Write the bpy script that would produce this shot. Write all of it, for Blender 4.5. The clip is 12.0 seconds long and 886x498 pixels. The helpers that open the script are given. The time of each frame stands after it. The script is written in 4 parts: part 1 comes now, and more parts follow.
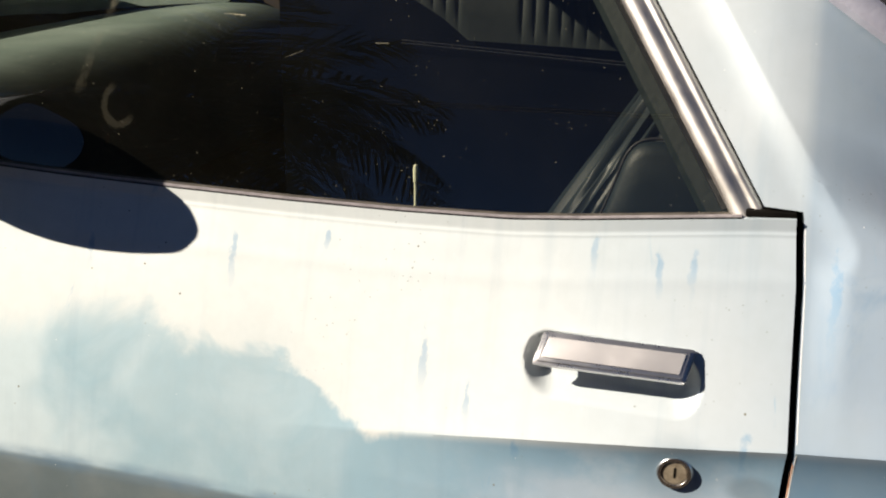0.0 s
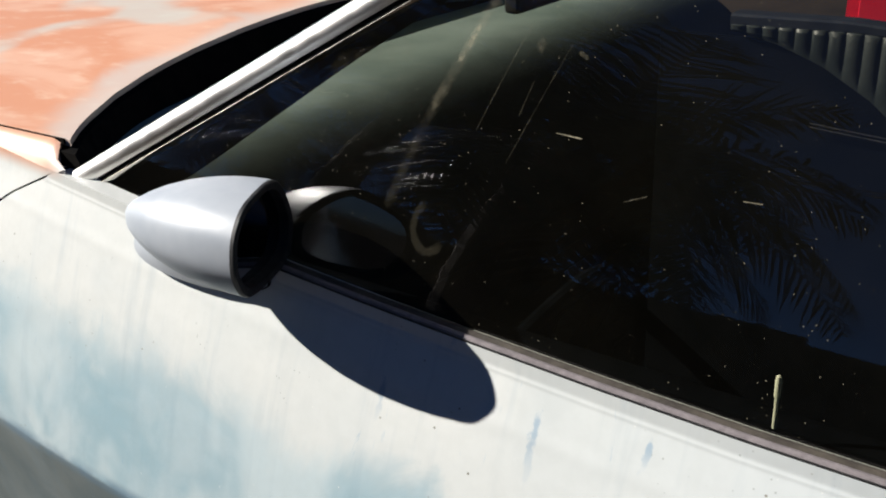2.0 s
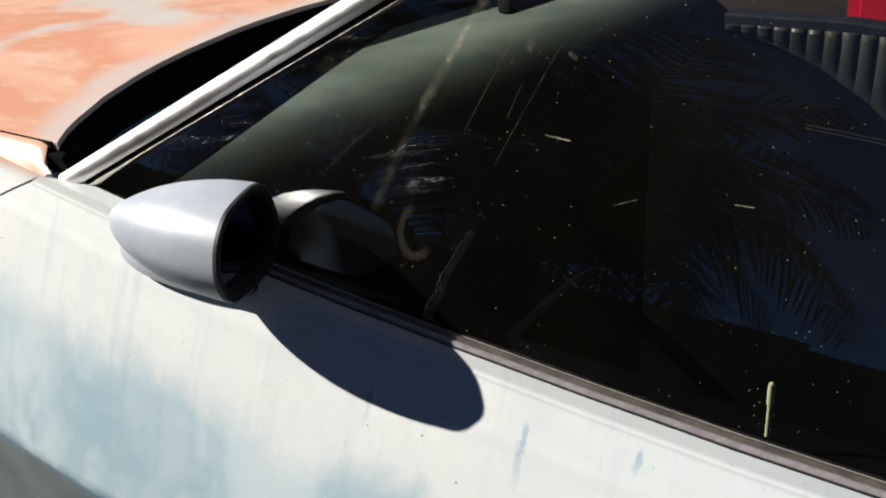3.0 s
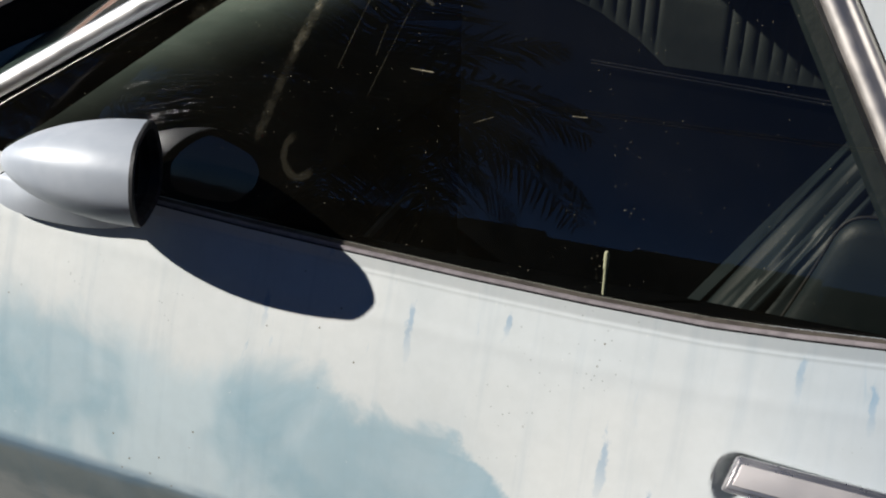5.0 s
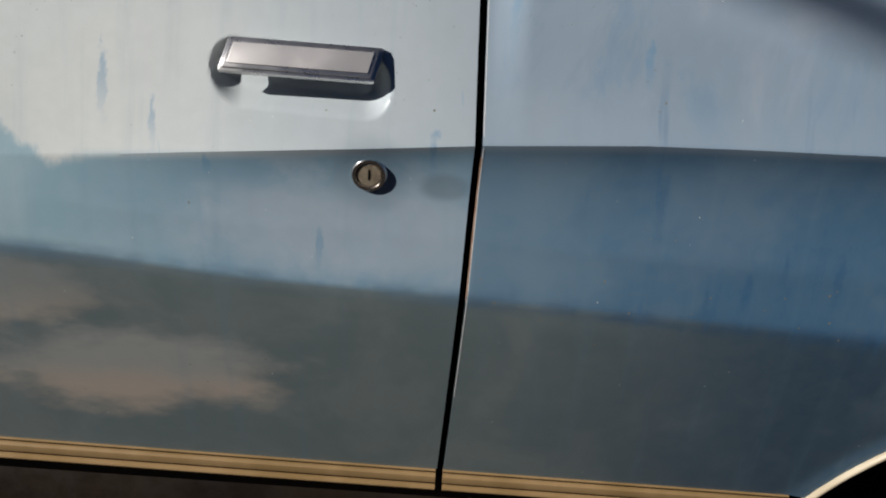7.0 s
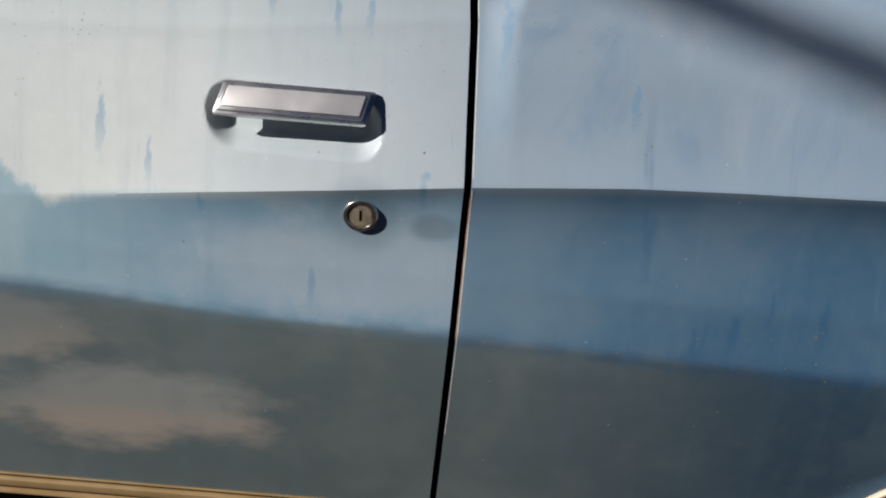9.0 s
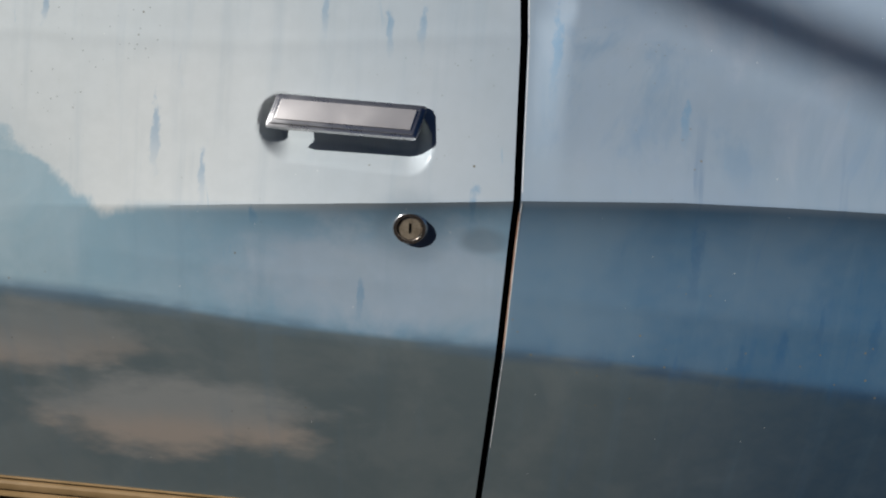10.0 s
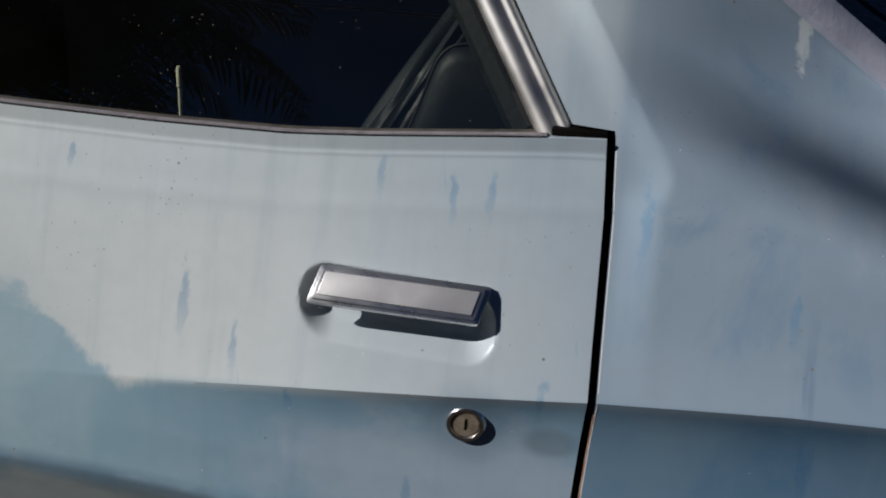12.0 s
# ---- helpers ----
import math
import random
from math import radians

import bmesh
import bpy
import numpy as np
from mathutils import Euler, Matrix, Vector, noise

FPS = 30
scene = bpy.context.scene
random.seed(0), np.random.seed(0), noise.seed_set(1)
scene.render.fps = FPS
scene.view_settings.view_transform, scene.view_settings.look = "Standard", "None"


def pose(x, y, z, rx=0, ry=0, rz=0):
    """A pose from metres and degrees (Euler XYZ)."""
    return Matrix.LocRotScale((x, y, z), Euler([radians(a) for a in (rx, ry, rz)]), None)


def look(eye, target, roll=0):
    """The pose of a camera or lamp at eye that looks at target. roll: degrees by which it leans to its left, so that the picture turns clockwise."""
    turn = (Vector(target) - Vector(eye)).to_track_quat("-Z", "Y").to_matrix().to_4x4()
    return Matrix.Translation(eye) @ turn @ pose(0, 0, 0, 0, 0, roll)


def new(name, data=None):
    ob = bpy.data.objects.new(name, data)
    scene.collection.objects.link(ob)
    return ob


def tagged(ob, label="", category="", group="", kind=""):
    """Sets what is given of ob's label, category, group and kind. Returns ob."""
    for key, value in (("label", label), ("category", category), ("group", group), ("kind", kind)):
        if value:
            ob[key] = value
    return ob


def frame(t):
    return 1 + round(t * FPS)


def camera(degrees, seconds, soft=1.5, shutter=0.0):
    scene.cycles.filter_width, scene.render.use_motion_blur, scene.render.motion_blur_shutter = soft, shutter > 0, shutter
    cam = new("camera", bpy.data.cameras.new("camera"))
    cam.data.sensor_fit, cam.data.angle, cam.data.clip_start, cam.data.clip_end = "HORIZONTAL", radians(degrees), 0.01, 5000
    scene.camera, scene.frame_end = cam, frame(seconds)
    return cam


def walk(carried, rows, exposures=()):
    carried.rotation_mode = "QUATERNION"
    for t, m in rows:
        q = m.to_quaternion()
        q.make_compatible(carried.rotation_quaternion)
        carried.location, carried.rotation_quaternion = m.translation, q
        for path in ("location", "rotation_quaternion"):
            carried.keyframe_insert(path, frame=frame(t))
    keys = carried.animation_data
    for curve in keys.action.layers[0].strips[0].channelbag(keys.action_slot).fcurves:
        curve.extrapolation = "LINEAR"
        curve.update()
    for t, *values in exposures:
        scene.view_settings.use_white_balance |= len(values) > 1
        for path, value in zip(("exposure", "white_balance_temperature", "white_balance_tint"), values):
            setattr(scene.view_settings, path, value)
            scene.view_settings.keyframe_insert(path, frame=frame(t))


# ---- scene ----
cam = camera(46.0, 12.0, soft=2.0)

PATH = [
    (0, (-0.021, -0.852, 1.14), (-0.444, 0.994, 0.497), 0.7),
    (0.5, (-0.034, -0.658, 1.284), (-0.855, 0.972, 0.467), -0.8),
    (1, (-0.058, -0.586, 1.281), (-1.139, 0.884, 0.462), -3.0),
    (1.5, (-0.065, -0.551, 1.292), (-1.199, 0.873, 0.463), -2.9),
    (2, (-0.064, -0.536, 1.284), (-1.187, 0.907, 0.473), -2.2),
    (2.5, (-0.064, -0.511, 1.279), (-1.196, 0.923, 0.466), -2.5),
    (4.5, (-0.058, -0.64, 1.284), (-0.974, 0.937, 0.463), -0.3),
    (5, (-0.101, -0.739, 1.308), (-0.752, 0.937, 0.431), 1.0),
    (5.5, (-0.062, -0.835, 1.136), (-0.501, 0.98, 0.418), 4.1),
    (6, (-0.013, -0.864, 1.089), (-0.238, 0.969, 0.32), 3.8),
    (6.5, (0.028, -0.854, 1.063), (-0.02, 0.924, 0.148), 3.6),
    (7, (0.064, -0.853, 1.045), (0.076, 0.901, 0.084), 3.1),
    (7.2, (0.088, -0.848, 1.045), (0.1, 0.905, 0.083), 2.6),
    (9, (0.082, -0.864, 1.057), (0.072, 0.92, 0.155), 3.1),
    (9.5, (0.078, -0.87, 1.051), (0.039, 0.927, 0.173), 2.6),
    (10, (0.062, -0.873, 1.054), (-0.001, 0.926, 0.181), 2.7),
    (10.5, (0.065, -0.864, 1.054), (-0.022, 0.929, 0.172), 2.5),
    (11, (0.062, -0.842, 1.056), (-0.018, 0.954, 0.181), 2.8),
    (11.5, (0.043, -0.798, 1.052), (-0.079, 1.042, 0.275), 4.0),
    (12, (0.046, -0.709, 1.109), (-0.143, 1.115, 0.312), 3.8),
]
walk(cam, [(t, look(eye, aim, lean)) for t, eye, aim, lean in PATH],
     [(0, 1.15, 7000, 10), (0.5, 0.98, 6750, 10), (1.0, 0.90, 6500, 10), (2.7, 0.86, 6400, 10), (4.5, 0.82, 6350, 10), (5.0, 0.64, 6300, 10), (5.5, 0.36, 6250, 9),
      (6.0, 0.16, 6150, 9), (6.5, 0.08, 6300, 9), (7.2, 0.18, 6250, 9), (9.0, 0.33, 6200, 9), (9.6, 0.28, 6150, 9), (10.5, 0.15, 6000, 9), (11.2, 0.08, 6050, 9), (12.0, -0.16, 5960, 9)])


# ---- light ----
SUN = Vector((-0.80, -0.318, 0.50)).normalized()
world = bpy.data.worlds.new("sky")
scene.world = world
world.use_nodes = True
wt = world.node_tree
sky = wt.nodes.new("ShaderNodeTexSky")
sky.sky_type = "NISHITA"
sky.sun_disc = False
sky.ozone_density = 10.0
sky.dust_density = 0.1
sky.altitude = 3500
sky.sun_elevation = math.asin(SUN.z)
sky.sun_rotation = math.atan2(SUN.x, SUN.y)
wt.links.new(sky.outputs[0], wt.nodes["Background"].inputs[0])
wt.nodes["Background"].inputs[1].default_value = 0.025
sun_data = bpy.data.lights.new("sun", "SUN")
sun_data.energy = 5.0
sun_data.angle = radians(0.5)
sun_data.color = (1.0, 0.95, 0.88)
sun = new("sun", sun_data)
sun.matrix_world = look(SUN * 30, (0, 0, 0))


# ---- material helpers ----
class Nodes:
    """A small writer of shader nodes."""

    def __init__(self, name):
        self.mat = bpy.data.materials.new(name)
        self.mat.use_nodes = True
        self.t = self.mat.node_tree
        self.bsdf = self.t.nodes["Principled BSDF"]
        self.out = self.t.nodes["Material Output"]
        self.pos = self.add("ShaderNodeTexCoord").outputs["Object"]
        sep = self.add("ShaderNodeSeparateXYZ")
        self.put(sep.inputs[0], self.pos)
        self.x, self.y, self.z = sep.outputs[0], sep.outputs[1], sep.outputs[2]

    def add(self, kind):
        return self.t.nodes.new(kind)

    def put(self, socket, value):
        if isinstance(value, bpy.types.NodeSocket):
            self.t.links.new(value, socket)
        elif isinstance(value, (tuple, list)) and len(value) == 3 and socket.type == "RGBA":
            socket.default_value = (*value, 1)
        else:
            socket.default_value = value

    def m(self, op, a, b=0.0, c=0.0):
        n = self.add("ShaderNodeMath")
        n.operation = op
        for i, v in enumerate((a, b, c)):
            self.put(n.inputs[i], v)
        return n.outputs[0]

    def step(self, v, lo, hi, a=0.0, b=1.0):
        n = self.add("ShaderNodeMapRange")
        n.interpolation_type = "SMOOTHSTEP"
        for i, q in enumerate((v, lo, hi, a, b)):
            self.put(n.inputs[i], q)
        return n.outputs[0]

    def noise(self, scale, detail=4.0, rough=0.55, stretch=(1, 1, 1), distort=0.0, shift=(0, 0, 0)):
        p = self.add("ShaderNodeMapping")
        self.put(p.inputs[0], self.pos)
        p.inputs[1].default_value = shift
        p.inputs[3].default_value = stretch
        n = self.add("ShaderNodeTexNoise")
        self.put(n.inputs["Vector"], p.outputs[0])
        n.inputs["Scale"].default_value = scale
        n.inputs["Detail"].default_value = detail
        n.inputs["Roughness"].default_value = rough
        n.inputs["Distortion"].default_value = distort
        return n.outputs["Fac"]

    def spots(self, scale, radius, shift=(0, 0, 0)):
        p = self.add("ShaderNodeMapping")
        self.put(p.inputs[0], self.pos)
        p.inputs[1].default_value = shift
        n = self.add("ShaderNodeTexVoronoi")
        self.put(n.inputs["Vector"], p.outputs[0])
        n.inputs["Scale"].default_value = scale
        return self.step(n.outputs["Distance"], radius, radius * 0.5)

    def mix(self, f, a, b):
        n = self.add("ShaderNodeMix")
        n.data_type = "RGBA"
        self.put(n.inputs[0], f)
        self.put(n.inputs[6], a)
        self.put(n.inputs[7], b)
        return n.outputs[2]

    def curve(self, v, pts, lo, hi):
        """A line through (v, value) points, values between lo and hi."""
        v0, v1 = pts[0][0], pts[-1][0]
        t = self.m("DIVIDE", self.m("SUBTRACT", v, v0), v1 - v0)
        r = self.add("ShaderNodeFloatCurve")
        c = r.mapping.curves[0]
        flat = [((p - v0) / (v1 - v0), (q - lo) / (hi - lo)) for p, q in pts]
        c.points[0].location, c.points[1].location = flat[0], flat[-1]
        for p in flat[1:-1]:
            c.points.new(*p)
        r.mapping.update()
        self.put(r.inputs["Value"], t)
        return self.m("ADD", self.m("MULTIPLY", r.outputs[0], hi - lo), lo)

    def blob(self, x, z, rx, rz, wobble):
        """1 inside an uneven patch round (x, z), 0 outside."""
        a = self.m("DIVIDE", self.m("SUBTRACT", self.x, x), rx)
        b = self.m("DIVIDE", self.m("SUBTRACT", self.z, z), rz)
        r = self.m("SQRT", self.m("ADD", self.m("MULTIPLY", a, a), self.m("MULTIPLY", b, b)))
        return self.step(self.m("ADD", r, wobble), 1.45, 0.6)

    def done(self, color, rough=0.5, metal=0.0, bump=None, strength=0.1, distance=0.002, spec=0.5, coat=0.0):
        b = self.bsdf
        self.put(b.inputs["Base Color"], color)
        self.put(b.inputs["Roughness"], rough)
        self.put(b.inputs["Metallic"], metal)
        self.put(b.inputs["Specular IOR Level"], spec)
        self.put(b.inputs["Coat Weight"], coat)
        if bump is not None:
            n = self.add("ShaderNodeBump")
            n.inputs["Strength"].default_value = strength
            n.inputs["Distance"].default_value = distance
            self.put(n.inputs["Height"], bump)
            self.put(b.inputs["Normal"], n.outputs[0])
        return self.mat


ZL_PTS = [(-1.6, 0.575), (-1.3, 0.575), (-0.73, 0.583), (-0.57, 0.579), (-0.42, 0.570), (-0.29, 0.562), (-0.1, 0.543), (0.05, 0.535), (0.3, 0.521), (0.5, 0.508), (1.0, 0.49)]
ZU_PTS = [(-1.6, 0.64), (-0.4, 0.645), (-0.25, 0.655), (-0.15, 0.665), (-0.05, 0.674), (0.1, 0.685), (0.245, 0.693), (0.35, 0.695), (0.47, 0.696), (1.0, 0.69)]
ZB_PTS = [(-1.6, 0.915), (-1.3, 0.903), (-1.05, 0.889), (-0.95, 0.882), (-0.74, 0.866), (-0.64, 0.860), (-0.52, 0.855), (-0.4, 0.851), (-0.28, 0.849), (-0.17, 0.850), (-0.1, 0.855), (-0.036, 0.861), (0.03, 0.867), (0.06, 0.8695), (0.09, 0.871), (1.0, 0.871)]
FADE_SHADE_PTS = [(-1.6, 0.79), (-1.24, 0.78), (-1.12, 0.766), (-0.96, 0.762), (-0.83, 0.76), (-0.79, 0.748), (-0.64, 0.738), (-0.53, 0.737), (-0.49, 0.728), (-0.44, 0.714), (-0.39, 0.706), (-0.34, 0.688), (-0.29, 0.662), (-0.15, 0.666), (0.1, 0.686), (0.35, 0.696), (1.0, 0.696)]


def paint_blue():
    """Sun-bleached pale blue body paint with hand-misted clouds, runs and specks, shade painted in below the creases.
    """
    n = Nodes("faded_blue_paint")
    puff = n.noise(9, 5, 0.6, distort=0.4)
    soft = n.noise(5.0, 3, 0.5, distort=0.7, shift=(2, 5, 3))
    fine = n.noise(60, 4, 0.6)
    broad = n.noise(3.0, 3)
    pale = n.mix(n.step(broad, 0.35, 0.65), (0.60, 0.63, 0.62), (0.66, 0.67, 0.64))
    # Rear tone: the panel's own blue-grey, lowered a little for its shaded hip.
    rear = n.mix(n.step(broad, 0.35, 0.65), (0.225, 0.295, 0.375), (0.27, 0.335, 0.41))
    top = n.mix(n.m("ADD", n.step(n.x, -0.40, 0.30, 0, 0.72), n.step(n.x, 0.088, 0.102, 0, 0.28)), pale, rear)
    blue = n.mix(n.step(puff, 0.36, 0.68), (0.29, 0.415, 0.465), (0.40, 0.50, 0.535))
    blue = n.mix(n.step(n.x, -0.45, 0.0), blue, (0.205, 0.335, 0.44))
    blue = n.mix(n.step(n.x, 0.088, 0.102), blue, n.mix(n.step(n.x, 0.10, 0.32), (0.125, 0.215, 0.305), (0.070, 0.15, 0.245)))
    blue = n.mix(n.m("MULTIPLY", n.step(soft, 0.46, 0.60, 0, 0.75), n.step(n.x, -0.42, -0.70)), blue, (0.55, 0.62, 0.63))
    # Behind x -0.3 the edge follows the crease, painting its shade into the blue.
    edge = n.curve(n.x, FADE_SHADE_PTS, 0.5, 0.9)
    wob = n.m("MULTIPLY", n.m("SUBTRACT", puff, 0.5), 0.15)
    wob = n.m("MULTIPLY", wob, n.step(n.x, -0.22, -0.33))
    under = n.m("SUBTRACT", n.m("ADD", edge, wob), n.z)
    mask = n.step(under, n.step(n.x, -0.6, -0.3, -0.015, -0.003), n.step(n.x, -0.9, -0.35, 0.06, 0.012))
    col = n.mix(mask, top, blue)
    patchy = n.m("MULTIPLY", n.step(n.noise(11, 5, 0.65, shift=(7, 1, 3)), 0.48, 0.66, 0, 0.45), n.m("MULTIPLY", n.step(n.x, -0.3, -0.1), n.step(n.x, 0.12, 0.02)))
    col = n.mix(n.m("MULTIPLY", patchy, mask), col, (0.42, 0.49, 0.55))
    lilac = n.m("MULTIPLY", n.blob(-0.01, 0.598, 0.13, 0.046, n.m("MULTIPLY", n.m("SUBTRACT", puff, 0.5), 2.2)), n.step(n.x, 0.100, 0.090))
    col = n.mix(n.m("MULTIPLY", lilac, 0.65), col, (0.42, 0.47, 0.53))
    smudge = n.m("MULTIPLY", n.m("SUBTRACT", puff, 0.5), 1.5)
    col = n.mix(n.m("MULTIPLY", n.blob(0.0, 0.648, 0.034, 0.032, smudge), 0.45), col, (0.16, 0.22, 0.27))
    col = n.mix(n.m("MULTIPLY", n.blob(0.070, 0.640, 0.022, 0.012, smudge), 0.6), col, (0.13, 0.18, 0.22))
    # Darker below the lower crease: shade of the turned-under panel held in the paint.
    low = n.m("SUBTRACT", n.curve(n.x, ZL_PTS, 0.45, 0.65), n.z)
    deep_shade = n.mix(n.step(puff, 0.4, 0.65), (0.150, 0.188, 0.195), (0.190, 0.222, 0.222))
    deep_shade = n.mix(n.step(n.x, 0.08, 0.50), deep_shade, (0.050, 0.095, 0.145))
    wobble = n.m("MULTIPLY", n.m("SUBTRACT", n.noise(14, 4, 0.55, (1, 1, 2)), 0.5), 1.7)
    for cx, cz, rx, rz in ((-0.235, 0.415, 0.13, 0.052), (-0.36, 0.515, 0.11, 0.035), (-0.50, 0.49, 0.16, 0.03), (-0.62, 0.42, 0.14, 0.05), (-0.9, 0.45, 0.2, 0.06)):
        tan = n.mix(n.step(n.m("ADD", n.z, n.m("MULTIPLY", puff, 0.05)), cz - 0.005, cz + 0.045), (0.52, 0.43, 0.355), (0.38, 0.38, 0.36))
        deep_shade = n.mix(n.m("MULTIPLY", n.blob(cx, cz, rx, rz, wobble), 0.85 if cz < 0.42 and cx > -0.3 else 0.5), deep_shade, tan)
    col = n.mix(n.step(low, -0.004, 0.004), col, deep_shade)
    # Uneven dark blue line along the lower crease.
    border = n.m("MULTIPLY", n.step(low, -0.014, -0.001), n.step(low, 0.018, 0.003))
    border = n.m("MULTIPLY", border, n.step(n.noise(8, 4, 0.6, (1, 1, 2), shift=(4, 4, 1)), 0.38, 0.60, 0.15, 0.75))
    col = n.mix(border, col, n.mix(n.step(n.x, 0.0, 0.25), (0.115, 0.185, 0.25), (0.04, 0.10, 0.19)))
    # Quarter mottling: pale patches of paint, dark ones painted as soft frond shadows.
    mottle_shade = n.noise(7, 5, 0.65, (1.6, 1, 1), 0.5, (6, 2, 8))
    back = n.m("MULTIPLY", n.step(n.x, 0.08, 0.16), n.step(n.z, 0.695, 0.73))
    col = n.mix(n.m("MULTIPLY", n.step(mottle_shade, 0.50, 0.68, 0, 0.55), back), col, (0.35, 0.39, 0.45))
    col = n.mix(n.m("MULTIPLY", n.step(mottle_shade, 0.48, 0.32, 0, 0.50), back), col, (0.15, 0.25, 0.37))
    warm = n.m("MULTIPLY", n.step(n.z, 0.880, 0.900), n.step(n.x, -1.09, -1.14))
    col = n.mix(warm, col, n.mix(puff, (0.66, 0.29, 0.165), (0.74, 0.45, 0.31)))
    for k, (sx, sz, lo) in enumerate(((70, 11, 0.66), (110, 20, 0.66))):
        run = n.noise(1.0, 3, 0.6, (sx, 1, sz), 1.2, (3.1 * k, 0, 1.7 * k))
        runs = n.m("MULTIPLY", n.step(run, lo, lo + 0.12), n.step(n.noise(8, 2, shift=(k, 2 * k, 0)), 0.50, 0.60))
        col = n.mix(n.m("MULTIPLY", n.m("MULTIPLY", runs, n.step(low, 0.004, -0.02)), 0.4), col, (0.17, 0.34, 0.48))
    ragged = n.m("MULTIPLY", n.m("SUBTRACT", n.noise(110, 4, 0.7, (1, 1, 0.4)), 0.5), 3.2)
    true_x = n.x
    n.x = n.m("ADD", n.x, n.m("MULTIPLY", n.m("SUBTRACT", n.noise(45, 3, 0.6, (1, 1, 0.6)), 0.5), 0.012))
    for dx, dz, dl in ((-0.241, 0.712, 0.045), (-0.194, 0.685, 0.032), (-0.445, 0.792, 0.036), (-0.349, 0.816, 0.018), (-0.147, 0.650, 0.018), (0.058, 0.668, 0.034),
                       (-0.028, 0.812, 0.030), (0.002, 0.818, 0.030), (0.243, 0.752, 0.030), (0.123, 0.798, 0.060), (0.266, 0.618, 0.060), (0.389, 0.570, 0.035),
                       (0.320, 0.536, 0.030), (0.357, 0.548, 0.045), (-0.045, 0.572, 0.035), (-0.600, 0.790, 0.028), (-0.088, 0.825, 0.026), (0.440, 0.560, 0.06)):
        tone = n.m("MULTIPLY", n.blob(dx, dz, 0.0020 + 0.035 * dl, dl * 0.6, ragged), n.step(n.z, dz - dl * 0.6, dz + dl * 0.4, 0.10, 0.48))
        col = n.mix(tone, col, (0.030, 0.105, 0.22) if dx > 0.2 and dz < 0.66 else (0.105, 0.26, 0.42))
    col = n.mix(n.m("MULTIPLY", n.blob(0.236, 0.948, 0.005, 0.020, ragged), 0.7), col, (0.72, 0.74, 0.72))
    n.x = true_x
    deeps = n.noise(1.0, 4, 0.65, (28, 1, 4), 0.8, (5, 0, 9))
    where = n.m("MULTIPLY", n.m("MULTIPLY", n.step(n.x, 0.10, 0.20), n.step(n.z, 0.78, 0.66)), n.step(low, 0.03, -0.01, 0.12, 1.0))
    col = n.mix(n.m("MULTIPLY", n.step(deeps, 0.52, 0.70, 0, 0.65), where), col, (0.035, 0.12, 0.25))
    haze = n.noise(1.0, 4, 0.6, (40, 1, 3))
    col = n.mix(n.step(haze, 0.5, 0.75, 0.0, 0.16), col, (0.16, 0.26, 0.34))
    col = n.mix(n.m("MULTIPLY", n.spots(55, 0.085), n.step(n.noise(5, 2), 0.52, 0.6)), col, (0.20, 0.19, 0.15))
    col = n.mix(n.m("MULTIPLY", n.spots(38, 0.03, (3, 1, 2)), 0.8), col, (0.75, 0.76, 0.72))
    peppery = n.m("MULTIPLY", n.spots(120, 0.13, (1, 4, 7)), n.step(n.noise(7, 3, shift=(2, 9, 4)), 0.54, 0.62))
    col = n.mix(n.m("MULTIPLY", n.m("MULTIPLY", peppery, n.step(n.z, 0.66, 0.74)), 0.55), col, (0.20, 0.22, 0.20))
    col = n.mix(n.step(n.noise(5.5, 4, 0.6, shift=(8, 3, 1)), 0.45, 0.70, 0, 0.16), col, (0.34, 0.40, 0.42))
    col = n.mix(n.step(fine, 0.3, 0.7, 0.0, 0.07), col, (0.25, 0.27, 0.25))
    return n.done(col, n.step(broad, 0.3, 0.7, 0.30, 0.42), bump=n.noise(220, 3), strength=0.04, distance=0.001)


HOOD_PTS = [(0.10, -1.098), (0.139, -1.140), (0.17, -1.170), (0.205, -1.197), (0.28, -1.247), (0.36, -1.284), (0.42, -1.304), (0.48, -1.319), (0.60, -1.336), (0.75, -1.345), (0.90, -1.347)]


def paint_orange():
    """Salmon and cream misted hood paint."""
    n = Nodes("salmon_cloud_paint")
    puff = n.noise(3.2, 6, 0.62, (1, 2.2, 1), 0.6)
    small = n.noise(14, 4, 0.6, (1, 2, 1))
    col = n.mix(n.step(puff, 0.40, 0.60), (0.68, 0.315, 0.175), (0.75, 0.43, 0.285))
    col = n.mix(n.step(small, 0.52, 0.75, 0, 0.6), col, (0.80, 0.58, 0.42))
    edge = n.curve(n.y, HOOD_PTS, -1.5, -1.0)
    rim = n.m("SUBTRACT", n.m("SUBTRACT", n.x, edge), n.m("MULTIPLY", puff, 0.22))
    col = n.mix(n.step(rim, -0.19, -0.11, 0, 0.6), col, (0.60, 0.62, 0.58))
    col = n.mix(n.step(n.noise(2.0, 3, shift=(4, 2, 0)), 0.56, 0.64, 0, 0.7), col, (0.58, 0.62, 0.56))
    return n.done(col, 0.38, bump=n.noise(150, 3), strength=0.05, distance=0.001)


def plain(name, a, b, scale=20, rough=0.5, metal=0.0, strength=0.1, spec=0.5, bscale=None):
    n = Nodes(name)
    f = n.noise(scale, 4)
    return n.done(n.mix(n.step(f, 0.3, 0.7), a, b), n.step(n.noise(scale * 2.3, 3), 0.3, 0.7, rough * 0.85, min(1, rough * 1.15)), metal, n.noise(bscale or scale * 5, 3), strength, 0.002, spec)


